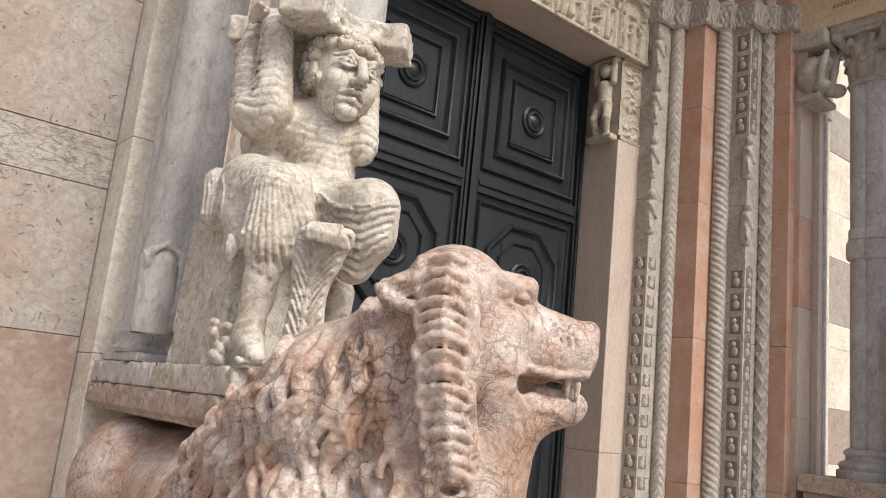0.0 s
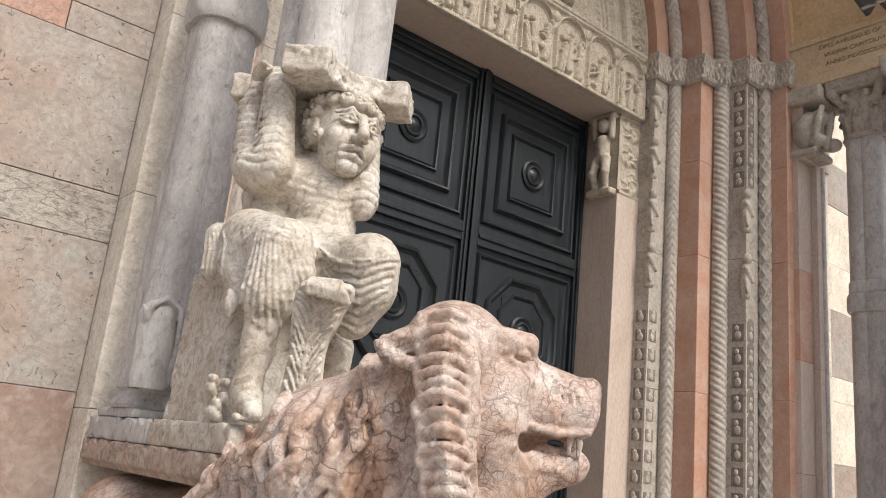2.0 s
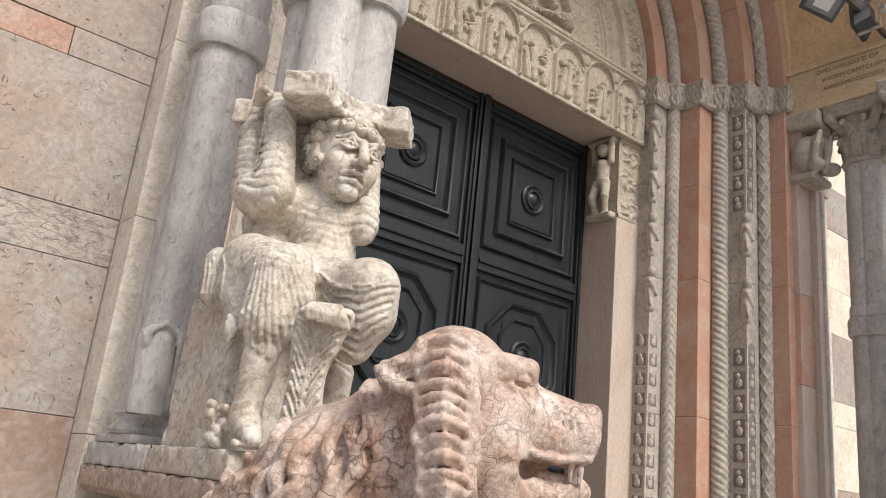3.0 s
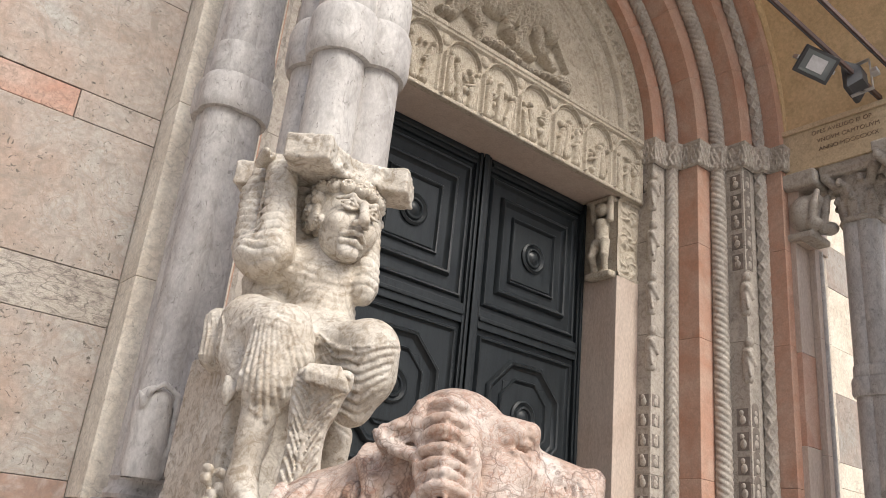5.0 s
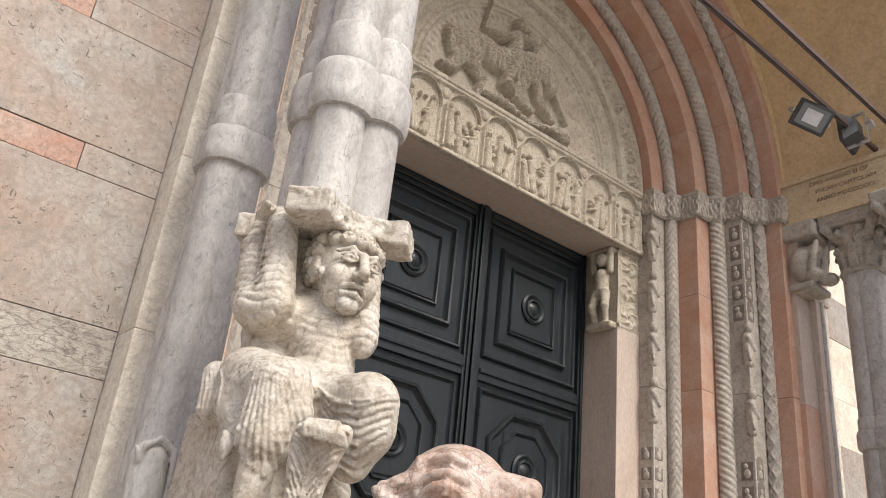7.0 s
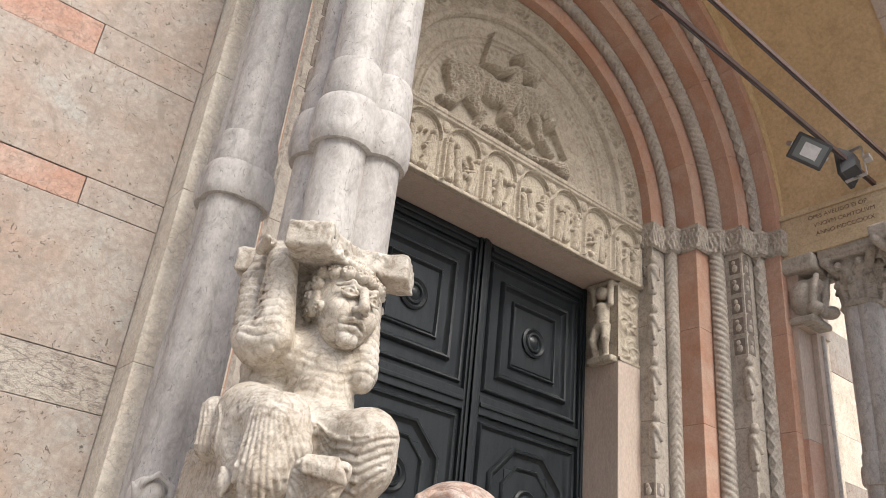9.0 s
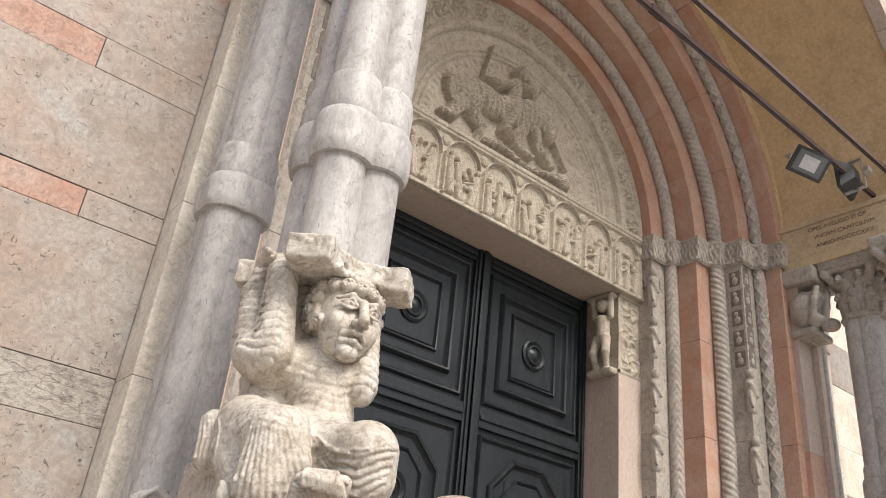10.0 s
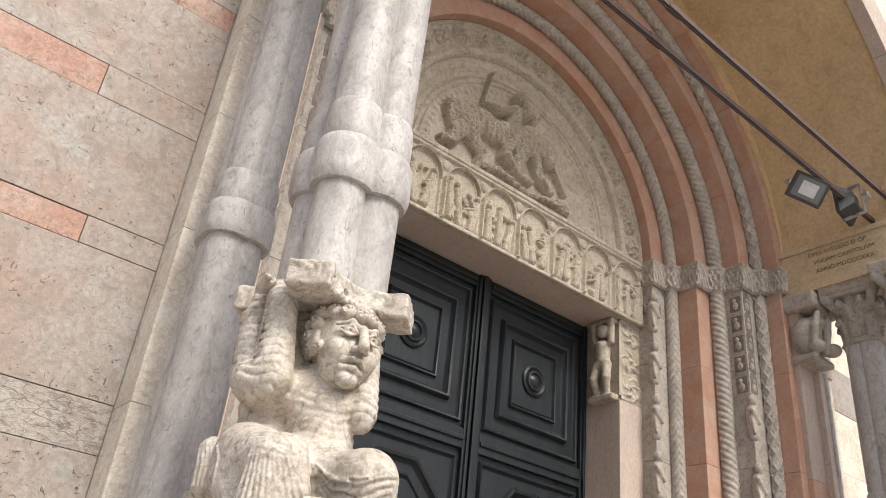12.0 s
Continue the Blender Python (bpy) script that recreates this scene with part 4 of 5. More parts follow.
def bundled_column(cx, cy, z0, z1, r, off, ring, label, base=False, mat=None, group="porch columns"):
    col = thing("bundled_column", label, "column", group=group)
    mat = mat or M_SHAFT
    cap = z1 - 0.62
    if base:
        part("base", lathe(((r + off + 0.13, z0), (r + off + 0.13, z0 + 0.07), (r + off + 0.10, z0 + 0.085), (r + off + 0.115, z0 + 0.115), (r + off + 0.10, z0 + 0.145), (r + off + 0.055, z0 + 0.165),
                            (r + off + 0.05, z0 + 0.20), (r + off + 0.075, z0 + 0.225), (r + off + 0.06, z0 + 0.255), (r + off + 0.03, z0 + 0.27)), 48, (cx, cy)), mat, col, smooth=50)
    part("lower_shaft", bundle_ring(cx, cy, r, off, z0 + (0.25 if base else 0), ring[0] + 0.01, 0, mat, "lower_shaft", 6), mat, col)
    part("knot_band", bundle_ring(cx, cy, r, off, ring[0], ring[1], 0.035, mat, "knot_band", 14, 0.06), mat, col, "wide band tying the shafts")
    part("knot_band", bundle_ring(cx, cy, r, off, ring[1] - 0.005, ring[2], 0.014, mat, "knot_band", 14, 0.05), mat, col)
    part("upper_shaft", bundle_ring(cx, cy, r, off, ring[2] - 0.01, cap, 0, mat, "upper_shaft", 6), mat, col)
    part("capital", capital(cx, cy, cap, z1, (r + off) * 1.0, r + off + 0.11, M_CARVED), M_CARVED, col, "leafy carved stone capital")
    return col


COL_X, COL_Y = 1.468, 2.678
bundled_column(COL_X, COL_Y, 3.0, BEAM0, 0.106, 0.085, (3.44, 3.66, 3.86), "grey marble bundled column with a knotted band, borne by a statue")
bundled_column(7.60, 2.66, 3.0, BEAM0, 0.135, 0.053, (3.44, 3.66, 3.86), "grey marble bundled column with a knotted band")
bundled_column(7.81, 3.29, 1.40, BEAM0 + 0.02, 0.115, 0.060, (3.40, 3.58, 3.70), "grey marble bundled column beside the wall", base=True)
rear = bundled_column(1.296, 3.413, 1.694, BEAM0, 0.098, 0.038, (3.44, 3.62, 3.80), "grey marble rear column with rings on a moulded base", base=False)
part("base_moulding", box(1.155, 1.54, 3.22, 3.64, 1.694, 1.73, 0.012), M_SHAFT, rear)
part("base_moulding", lathe(((0.180, 1.73), (0.190, 1.745), (0.180, 1.765), (0.165, 1.775), (0.162, 1.795), (0.178, 1.81), (0.170, 1.825)), 40, (1.32, 3.40)), M_SHAFT, rear, smooth=50)
clay = Clay((1.02, 3.05, 1.80), (1.40, 3.45, 2.24), 0.007)
clay.limb((1.19, 3.22, 1.82), (1.19, 3.24, 2.08), 0.072, 0.075, 0.02)
clay.strand([(1.13, 3.20, 2.06), (1.14, 3.17, 2.12), (1.19, 3.17, 2.155), (1.25, 3.17, 2.12), (1.265, 3.18, 1.95), (1.25, 3.18, 1.82)], 0.012, 0.010, 0.008)
clay.limb((1.13, 3.19, 2.07), (1.11, 3.19, 2.11), 0.014, 0.008, 0.01)
part("corner_spur", clay.skin("corner_spur", M_SHAFT), M_SHAFT, rear, "leaf-shaped stop of the chamfer")
rear_plinth = chipped("rear_plinth", SLAB_X + 0.002, 1.75, 3.025, 3.70, 1.604, 1.693, M_SHAFT, 24, 0.02)
tagged(rear_plinth, "chipped grey marble plinth under the rear column", "plinth")
right_slab = part("right_slab", box(7.42, 8.20, 2.9, 3.80, 1.25, 1.40, 0.015), M_SLAB)
tagged(right_slab, "red marble slab under the column by the wall", "slab")
right_pedestal = part("right_pedestal", box(7.5, 8.1, 2.2, 3.78, 0, 1.249, 0.02), M_SLAB)
tagged(right_pedestal, "plain red marble pedestal under the slab", "pedestal")
far_bearer = part("far_pedestal", box(7.35, 7.85, 2.40, 2.92, 0, 2.999, 0.03), M_WHITE)
tagged(far_bearer, "plain white marble block under the column", "pedestal")

# corbel capital of the right pier
clay = Clay((7.35, 3.45, 4.90), (8.05, 4.05, 5.77), 0.012)
clay.block((7.68, 3.80, 5.05), (0.20, 0.14, 0.035), 0.01)
clay.lump((7.66, 3.78, 5.30), (0.22, 0.17, 0.24), 0.04)
clay.lump((7.54, 3.66, 5.16), (0.07, 0.09, 0.07), 0.03)
clay.lump((7.74, 3.60, 5.16), (0.09, 0.09, 0.07), 0.03)
clay.lump((7.60, 3.66, 5.42), (0.10, 0.08, 0.10), 0.03)
clay.strand([(7.50, 3.66, 5.2), (7.47, 3.62, 5.35), (7.52, 3.60, 5.5)], 0.04, 0.03, 0.02)
clay.strand([(7.64, 3.62, 5.12), (7.60, 3.56, 5.3), (7.66, 3.56, 5.48)], 0.04, 0.03, 0.02)
clay.block((7.70, 3.78, 5.66), (0.26, 0.20, 0.09), 0.02, edge=0.03)
corbel = part("corbel", clay.skin("corbel", M_CARVED), M_CARVED)
tagged(corbel, "worn grey carved corbel under the porch beam", "corbel", kind="structure")
part("stone_block", box(7.53, 8.098, 3.80, 5.6, 5.001, 5.755, 0.006), M_JAMB, right_pier)

# abacus with four horns over the bearer
rk0 = random.Random(8)
ab = Clay((1.10, 2.29, 2.87), (1.82, 3.00, 3.01), 0.006)
ab.block((1.455, 2.645, 2.950), (0.222, 0.222, 0.045), 0.004, (0, 0, 0), 0.008)
for i in range(4):
    a = math.pi / 4 + i * math.pi / 2
    reach = 0.28 if i == 1 else 0.27
    ab.block((1.455 + reach * math.cos(a), 2.645 + reach * math.sin(a), 2.945), (0.070 if i == 1 else 0.055, 0.085, 0.050), 0.006, (0, 0, 45 + 90 * i), 0.008)
    b = i * math.pi / 2
    ab.limb((1.455 + 0.30 * math.cos(b), 2.645 + 0.30 * math.sin(b), 2.80), (1.455 + 0.30 * math.cos(b), 2.645 + 0.30 * math.sin(b), 3.10), 0.11, 0.11, 0.006, cut=True)
    for k in range(12):
        ab.lump((1.455 + rk0.uniform(-0.28, 0.28), 2.645 + (0.235 if i % 2 else -0.235) + rk0.uniform(-0.05, 0.05), 2.95 + rk0.uniform(-0.05, 0.05)), (0.018, 0.014, 0.012), 0.006, cut=True)
ab.carve((1.10, 2.29, 2.87), (1.82, 3.00, 3.01), lambda x, y, z: 0.003 * np.sin(93 * x + 3 * np.sin(57 * z)) * np.sin(87 * y + 2 * np.sin(63 * x)))
abacus = part("abacus", ab.skin("abacus", M_WHITE), M_WHITE)
tagged(abacus, "chipped white marble abacus with four projecting corners", "abacus")

# ---- the kneeling bearer, one piece of white marble ----
RIGHT = np.array((0.766, -0.643, 0.0))      # across the statue, towards its left knee
AWAY = np.array((0.643, 0.766, 0.0))
t_ = Clay((1.02, 2.02, 1.688), (1.80, 3.02, 2.98), 0.0050)


def on_cloth(u, z, lift=0.0, start=2.35):
    """The skin of the statue met at a place across it and a height."""
    d = np.arange(start, 3.1, 0.004)
    p = RIGHT * u + AWAY * d[:, None] + np.array((0, 0, z))
    i = np.clip(np.round((p - t_.lo) / t_.step).astype(int), 0, t_.n - 1)
    inside = t_.d[tuple(i.T)] < 0
    return tuple(p[np.argmax(inside)] - AWAY * lift) if inside.any() else None


def fold(points, ra, rb, lift=0.0, k=0.004, cut=False, n=9):
    """A fold of cloth laid on the skin along a smooth line of (across, height)."""
    q = np.array(points)
    s = np.linspace(0, len(q) - 1, n)
    line = [on_cloth(np.interp(v, range(len(q)), q[:, 0]), np.interp(v, range(len(q)), q[:, 1]), lift) for v in s]
    for i, (a, b) in enumerate(zip(line, line[1:])):
        if a is not None and b is not None and np.linalg.norm(np.subtract(a, b)) < 0.06:
            t_.limb(a, b, ra + (rb - ra) * i / n, ra + (rb - ra) * (i + 1) / n, k, cut)


# rock seat and rubble behind the foot
t_.block((1.385, 2.77, 1.95), (0.200, 0.21, 0.275), 0.02, (0, 2, 0), 0.02)
rk = random.Random(3)
for i in range(16):
    t_.lump((1.178 + rk.uniform(-0.01, 0.01), rk.uniform(2.58, 2.95), rk.uniform(1.72, 2.2)), (0.012, rk.uniform(0.01, 0.03), rk.uniform(0.03, 0.09)), 0.008, (rk.uniform(-30, 30), 0, 0), cut=True)
for i in range(14):
    a = i * 2.4
    q = np.array((1.152, 2.506, 1.768)) + RIGHT * 0.024 * math.cos(a) + np.array((0, 0, 0.060 * math.sin(a * 0.7)))
    t_.strand([tuple(q), tuple(q + RIGHT * 0.012 - AWAY * 0.014), tuple(q + RIGHT * 0.020 + np.array((0, 0, -0.018)))], 0.014, 0.008, 0.004)
# trunk
t_.limb((1.466, 2.621, 2.580), (1.494, 2.571, 2.342), 0.125, 0.110, 0.03)
t_.limb((1.370, 2.702, 2.611), (1.570, 2.547, 2.596), 0.080, 0.075, 0.05)
t_.lump((1.389, 2.594, 2.544), (0.080, 0.055, 0.055), 0.04)
t_.lump((1.479, 2.506, 2.532), (0.070, 0.050, 0.055), 0.04)
t_.lump((1.463, 2.519, 2.431), (0.085, 0.065, 0.075), 0.035)
t_.limb((1.483, 2.607, 2.604), (1.487, 2.538, 2.700), 0.080, 0.075, 0.03)
t_.block((1.47, 2.79, 2.74), (0.19, 0.09, 0.20), 0.03, (0, 0, 0), 0.04)
t_.limb((1.391, 2.723, 2.907), (1.412, 2.705, 2.659), 0.07, 0.08, 0.03)
t_.limb((1.345, 2.762, 2.528), (1.357, 2.712, 2.360), 0.10, 0.10, 0.03)
t_.limb((1.481, 2.622, 2.443), (1.511, 2.557, 2.419), 0.10, 0.075, 0.03)
# arm bent upwards beside the head, hand under the abacus
t_.limb((1.253, 2.630, 2.910), (1.252, 2.592, 2.591), 0.056, 0.078, 0.016)
t_.limb((1.223, 2.759, 2.842), (1.224, 2.707, 2.609), 0.058, 0.070, 0.014)
t_.lump((1.236, 2.644, 2.581), (0.098, 0.088, 0.085), 0.02)
t_.limb((1.245, 2.662, 2.584), (1.386, 2.661, 2.586), 0.078, 0.085, 0.03)
t_.limb((1.253, 2.630, 2.903), (1.251, 2.684, 2.999), 0.052, 0.050, 0.02)
t_.limb((1.223, 2.759, 2.842), (1.250, 2.763, 2.979), 0.050, 0.045, 0.02)
for i in range(4):
    t_.limb((1.174, 2.670, 2.935), (1.16 + 0.03 * i, 2.60 + 0.02 * i, 2.955), 0.018, 0.015, 0.006)
t_.strand([(1.195, 2.626, 2.864), (1.197, 2.605, 2.755), (1.183, 2.603, 2.644)], 0.012, 0.006, 0.006, cut=True)
# the other arm, behind the cheek
t_.limb((1.584, 2.522, 2.852), (1.571, 2.468, 2.548), 0.044, 0.052, 0.02)
t_.lump((1.567, 2.470, 2.515), (0.050, 0.055, 0.062), 0.02)
t_.limb((1.584, 2.522, 2.852), (1.576, 2.503, 2.958), 0.046, 0.045, 0.02)
t_.limb((1.578, 2.488, 2.522), (1.561, 2.593, 2.604), 0.050, 0.070, 0.02)
# head
HC, HM = np.array((1.489, 2.536, 2.773)), np.array(Euler((radians(1), radians(7), radians(-6))).to_matrix())
TURN = (1, 7, -6)


def hd(x, y, z):
    return tuple(HC + HM @ np.array((x, y, z)))


face = Clay(HC - 0.24, HC + 0.24, 0.0030)
face.lump(hd(0, 0.03, 0.025), (0.122, 0.140, 0.135), 0.02, TURN)
face.lump(hd(0, -0.050, -0.070), (0.098, 0.090, 0.112), 0.03, TURN)
face.lump(hd(0, -0.112, -0.158), (0.040, 0.034, 0.032), 0.02)
for s in (-1, 1):
    face.lump(hd(s * 0.060, -0.098, -0.060), (0.038, 0.036, 0.040), 0.03)
    face.lump(hd(s * 0.046, -0.152, 0.010), (0.030, 0.028, 0.019), 0.010, cut=True)
    face.lump(hd(s * 0.047, -0.124, 0.008), (0.025, 0.021, 0.018), 0.003)
    face.lump(hd(s * 0.049, -0.148, 0.006), (0.0075, 0.014, 0.0075), 0.001, cut=True)
    face.strand([hd(s * 0.020, -0.137, 0.008), hd(s * 0.047, -0.144, 0.028), hd(s * 0.078, -0.122, 0.012)], 0.0050, 0.0045, 0.003)
    face.strand([hd(s * 0.022, -0.136, 0.002), hd(s * 0.047, -0.144, -0.011), hd(s * 0.076, -0.124, 0.000)], 0.005, 0.005, 0.003)
    face.strand([hd(s * 0.014, -0.138, 0.032), hd(s * 0.048, -0.136, 0.046), hd(s * 0.090, -0.102, 0.028)], 0.009, 0.007, 0.014)
    face.lump(hd(s * 0.021, -0.160, -0.060), (0.014, 0.017, 0.012), 0.006)
    face.lump(hd(s * 0.122, 0.005, -0.02), (0.016, 0.032, 0.045), 0.01)
face.limb(hd(0, -0.142, 0.030), hd(0, -0.186, -0.052), 0.015, 0.021, 0.010)
face.strand([hd(-0.046, -0.124, -0.104), hd(-0.014, -0.154, -0.094), hd(0.014, -0.154, -0.094), hd(0.046, -0.124, -0.104)], 0.010, 0.009, 0.005)
face.strand([hd(-0.040, -0.122, -0.126), hd(0, -0.149, -0.124), hd(0.040, -0.122, -0.126)], 0.011, 0.010, 0.005)
face.strand([hd(-0.050, -0.134, -0.114), hd(0, -0.162, -0.109), hd(0.050, -0.134, -0.114)], 0.005, 0.005, 0.003, cut=True)
for row, (lat, count, size) in enumerate(((26, 15, 0.029), (47, 12, 0.030), (68, 7, 0.030), (5, 16, 0.028), (-15, 16, 0.028), (-34, 15, 0.027))):    # snail curls in rings
    for i in range(count):
        a = math.tau * (i + 0.5 * (row % 2)) / count
        x, y = math.cos(radians(lat)) * math.cos(a), math.cos(radians(lat)) * math.sin(a)
        if (lat < 10 and y < -0.35):
            continue
        o = np.array((x, y, math.sin(radians(lat))))
        p = np.array((0.133, 0.150, 0.143)) * o + np.array((0, 0.025, 0.030))
        face.lump(hd(*p), (size, size, size), 0.0006)
        for k in range(8):                           # spiral groove of a curl
            b = k * 1.05
            e1 = np.cross(o, (0, 0, 1.0))
            e1 /= np.linalg.norm(e1)
            e2 = np.cross(o, e1)
            r_ = size * (0.30 + 0.04 * k)
            face.lump(hd(*(p + o * size * 0.93 * math.sqrt(max(0.1, 1 - (r_ / size) ** 2)) + e1 * r_ * math.cos(b) + e2 * r_ * math.sin(b))), (0.0062, 0.0062, 0.0062), 0.001, cut=True)
# the bent leg with its skirt, shin and foot
t_.limb((1.254, 2.655, 2.334), (1.258, 2.443, 2.273), 0.105, 0.094, 0.03)
t_.limb((1.255, 2.433, 2.261), (1.243, 2.429, 2.107), 0.092, 0.094, 0.02)
t_.limb((1.285, 2.421, 2.296), (1.314, 2.370, 2.191), 0.070, 0.045, 0.03)
t_.limb((1.225, 2.628, 2.232), (1.224, 2.550, 2.124), 0.085, 0.060, 0.04)
t_.limb((1.234, 2.437, 2.022), (1.215, 2.426, 1.803), 0.056, 0.044, 0.015)
t_.limb((1.236, 2.422, 2.003), (1.233, 2.438, 1.913), 0.050, 0.052, 0.015)
t_.limb((1.215, 2.426, 1.803), (1.227, 2.443, 1.755), 0.048, 0.048, 0.015)
t_.limb((1.212, 2.403, 1.776), (1.203, 2.333, 1.729), 0.046, 0.030, 0.015)
for i in range(4):
    t_.limb((1.165 + 0.020 * i, 2.372 - 0.008 * i, 1.716), (1.163 + 0.021 * i, 2.345 - 0.008 * i, 1.712), 0.0115, 0.011, 0.003)
# the lap and the other thigh with the cloth round it
t_.limb((1.445, 2.521, 2.281), (1.510, 2.283, 2.266), 0.085, 0.088, 0.05)
t_.limb((1.512, 2.282, 2.252), (1.525, 2.297, 2.184), 0.098, 0.098, 0.03)
t_.limb((1.523, 2.325, 2.147), (1.518, 2.355, 2.081), 0.090, 0.074, 0.03)
t_.limb((1.432, 2.480, 2.202), (1.503, 2.394, 2.130), 0.085, 0.080, 0.03)
t_.limb((1.60, 2.55, 2.0), (1.60, 2.58, 1.72), 0.055, 0.05, 0.02)
t_.limb((1.370, 2.558, 2.319), (1.476, 2.469, 2.323), 0.090, 0.075, 0.04)
# cloth gathered behind the hip
t_.limb((1.175, 2.748, 2.338), (1.185, 2.739, 2.216), 0.046, 0.058, 0.015)
for i in range(6):
    f = i / 5
    fold([(-0.853 - 0.012 * i, 2.377), (-0.838 - 0.018 * i + 0.03, 2.279), (-0.802 - 0.018 * i, 2.179)], 0.004, 0.007, 0.001, 0.003)
for i in range(11):                                  # skirt folds falling from the knee to the hem
    f = i / 10
    top = (-0.670 + 0.012 * i, 2.292 + 0.012 * math.sin(f * 3))
    hem_u = -0.686 + 0.026 * i
    hem_z = 2.048 - 0.075 * math.sin(min(f / 0.62, 1) * math.pi / 2) + 0.17 * max(0, f - 0.62)
    mid = (0.45 * top[0] + 0.55 * hem_u, 0.45 * top[1] + 0.55 * hem_z)
    fold([top, mid, (hem_u, hem_z)], 0.004, 0.0115, 0.001, 0.004, n=12)
fold([(-0.474, 2.283), (-0.396, 2.239), (-0.306, 2.241), (-0.222, 2.286)], 0.006, 0.004, 0.002, 0.003, n=14)
for i in range(9):                                   # folds swung between the knees and round the thigh
    f = i / 8
    a = (-0.507 + 0.010 * f, 2.308 - 0.075 * f)
    b = (-0.418 - 0.012 * f, 2.240 - 0.19 * f)
    c_ = (-0.323, 2.222 - 0.23 * f)
    e_ = (-0.214 - 0.05 * f, 2.274 - 0.22 * f)
    fold(([a] if i < 4 else []) + [b, c_, e_], 0.007, 0.0035, 0.0015, 0.002, n=14)
    fold(([a] if i < 4 else []) + [(b[0], b[1] - 0.012), (c_[0], c_[1] - 0.013), (e_[0], e_[1] - 0.012)], 0.005, 0.003, 0.001, 0.003, cut=True, n=14)
for i in range(9):                                   # shallow rings over the raised thigh
    f = i / 8
    fold([(-0.787 + 0.012 * f, 2.291 - 0.05 * f), (-0.701 + 0.02 * f, 2.377 - 0.07 * f), (-0.562 + 0.01 * f, 2.343 - 0.06 * f)], 0.004, 0.003, 0.001, 0.004, n=12)
t_.lump((1.155, 2.503, 2.067), (0.028, 0.026, 0.036), 0.008)
t_.strand([(1.145, 2.512, 2.103), (1.155, 2.477, 2.065), (1.147, 2.497, 2.025)], 0.013, 0.010, 0.004)
# acanthus leaf between the legs
STEM = [np.array(p) for p in ((1.295, 2.236, 1.714), (1.299, 2.245, 1.847), (1.301, 2.244, 1.968), (1.304, 2.215, 2.072), (1.304, 2.189, 2.119))]


def stem(h):
    h = min(max(h, 0), 1) * (len(STEM) - 1)
    i = min(int(h), len(STEM) - 2)
    return STEM[i] + (STEM[i + 1] - STEM[i]) * (h - i)


def leaf_half(h):
    return 0.060 + 0.006 * math.sin(h * 9) - 0.022 * math.sin(min(h / 0.62, 1) * math.pi) * (1 - 0.3 * h) + 0.010 * h


for k in range(24):                                  # body of the leaf
    h = k / 23
    w = leaf_half(h) - 0.012
    t_.limb(tuple(stem(h) - RIGHT * w + AWAY * 0.020), tuple(stem(h) + RIGHT * w + AWAY * 0.020), 0.024, 0.024, 0.008)
t_.strand([tuple(stem(k / 10) - AWAY * 0.006) for k in range(11)], 0.010, 0.006, 0.002)
for s_ in (-1, 1):                                   # veins fanning from the midrib, each lobe hollowed beside it
    for k in range(13):
        h = -0.02 + 0.075 * k
        w = leaf_half(min(h + 0.2, 1))
        line = [tuple(stem(h + 0.24 * f) + RIGHT * s_ * w * f ** 1.4 - AWAY * (0.004 + 0.005 * math.sin(f * math.pi))) for f in (0, 0.25, 0.5, 0.75, 1.0)]
        t_.strand(line, 0.0045, 0.0075, 0.002)
        t_.strand([tuple(np.array(p) - np.array((0, 0, 0.011))) for p in line[1:]], 0.0030, 0.0036, 0.002, cut=True)
for k in range(9):                                   # curled tip
    b = np.array((1.304, 2.189, 2.126)) + RIGHT * (0.0105 * (k - 4))
    t_.strand([tuple(b), tuple(b - AWAY * 0.022 + np.array((0, 0, 0.008))), tuple(b - AWAY * 0.040 + RIGHT * 0.004 * (k - 2) + np.array((0, 0, -0.006 - 0.003 * k))), tuple(b - AWAY * 0.036 + RIGHT * 0.005 * (k - 1) + np.array((0, 0, -0.032 - 0.003 * k)))], 0.012, 0.0085, 0.004)


def drapery(x, y, z):
    """Creases of the sleeves, ribs of the shirt and the chipped skin."""
    arm = np.clip((z - 2.47) / 0.04, 0, 1) * np.clip(((0.766 * x - 0.643 * y) - -0.432) / 0.02, 0, 1)
    left = np.clip((-0.661 - (0.766 * x - 0.643 * y)) / 0.02, 0, 1) * np.clip((z - 2.47) / 0.04, 0, 1)
    sleeve = np.abs(np.sin(88 * (z + 0.20 * x + 0.12 * y) + 1.8 * np.sin(23 * (x + y)) + 0.8 * np.sin(60 * x))) ** 0.5 - 0.8
    fine = np.sin(210 * z + 3.0 * np.sin(30 * x + 11 * y)) * np.clip((z - 2.38) / 0.03, 0, 1) * np.clip((2.60 - z) / 0.03, 0, 1)
    rough_ = np.sin(83 * x + 3 * np.sin(57 * z)) * np.sin(77 * y + 2 * np.sin(63 * x)) * np.sin(71 * z + 2 * np.sin(49 * y))
    return 0.0085 * sleeve * np.clip(left + arm, 0, 1) + 0.0012 * fine * (1 - np.clip(left + arm, 0, 1)) + 0.0012 * rough_


t_.carve((1.0, 2.0, 1.69), (1.82, 3.05, 3.0), drapery)
va, qa = t_.surface()
vb, qb = face.surface()
bearer = part("kneeling_bearer_statue", raw_mesh("kneeling_bearer_statue", np.concatenate([va, vb]), np.concatenate([qa, qb + len(va)]), M_WHITE), M_WHITE)
tagged(bearer, "weathered white marble statue crouching under a column", "statue")

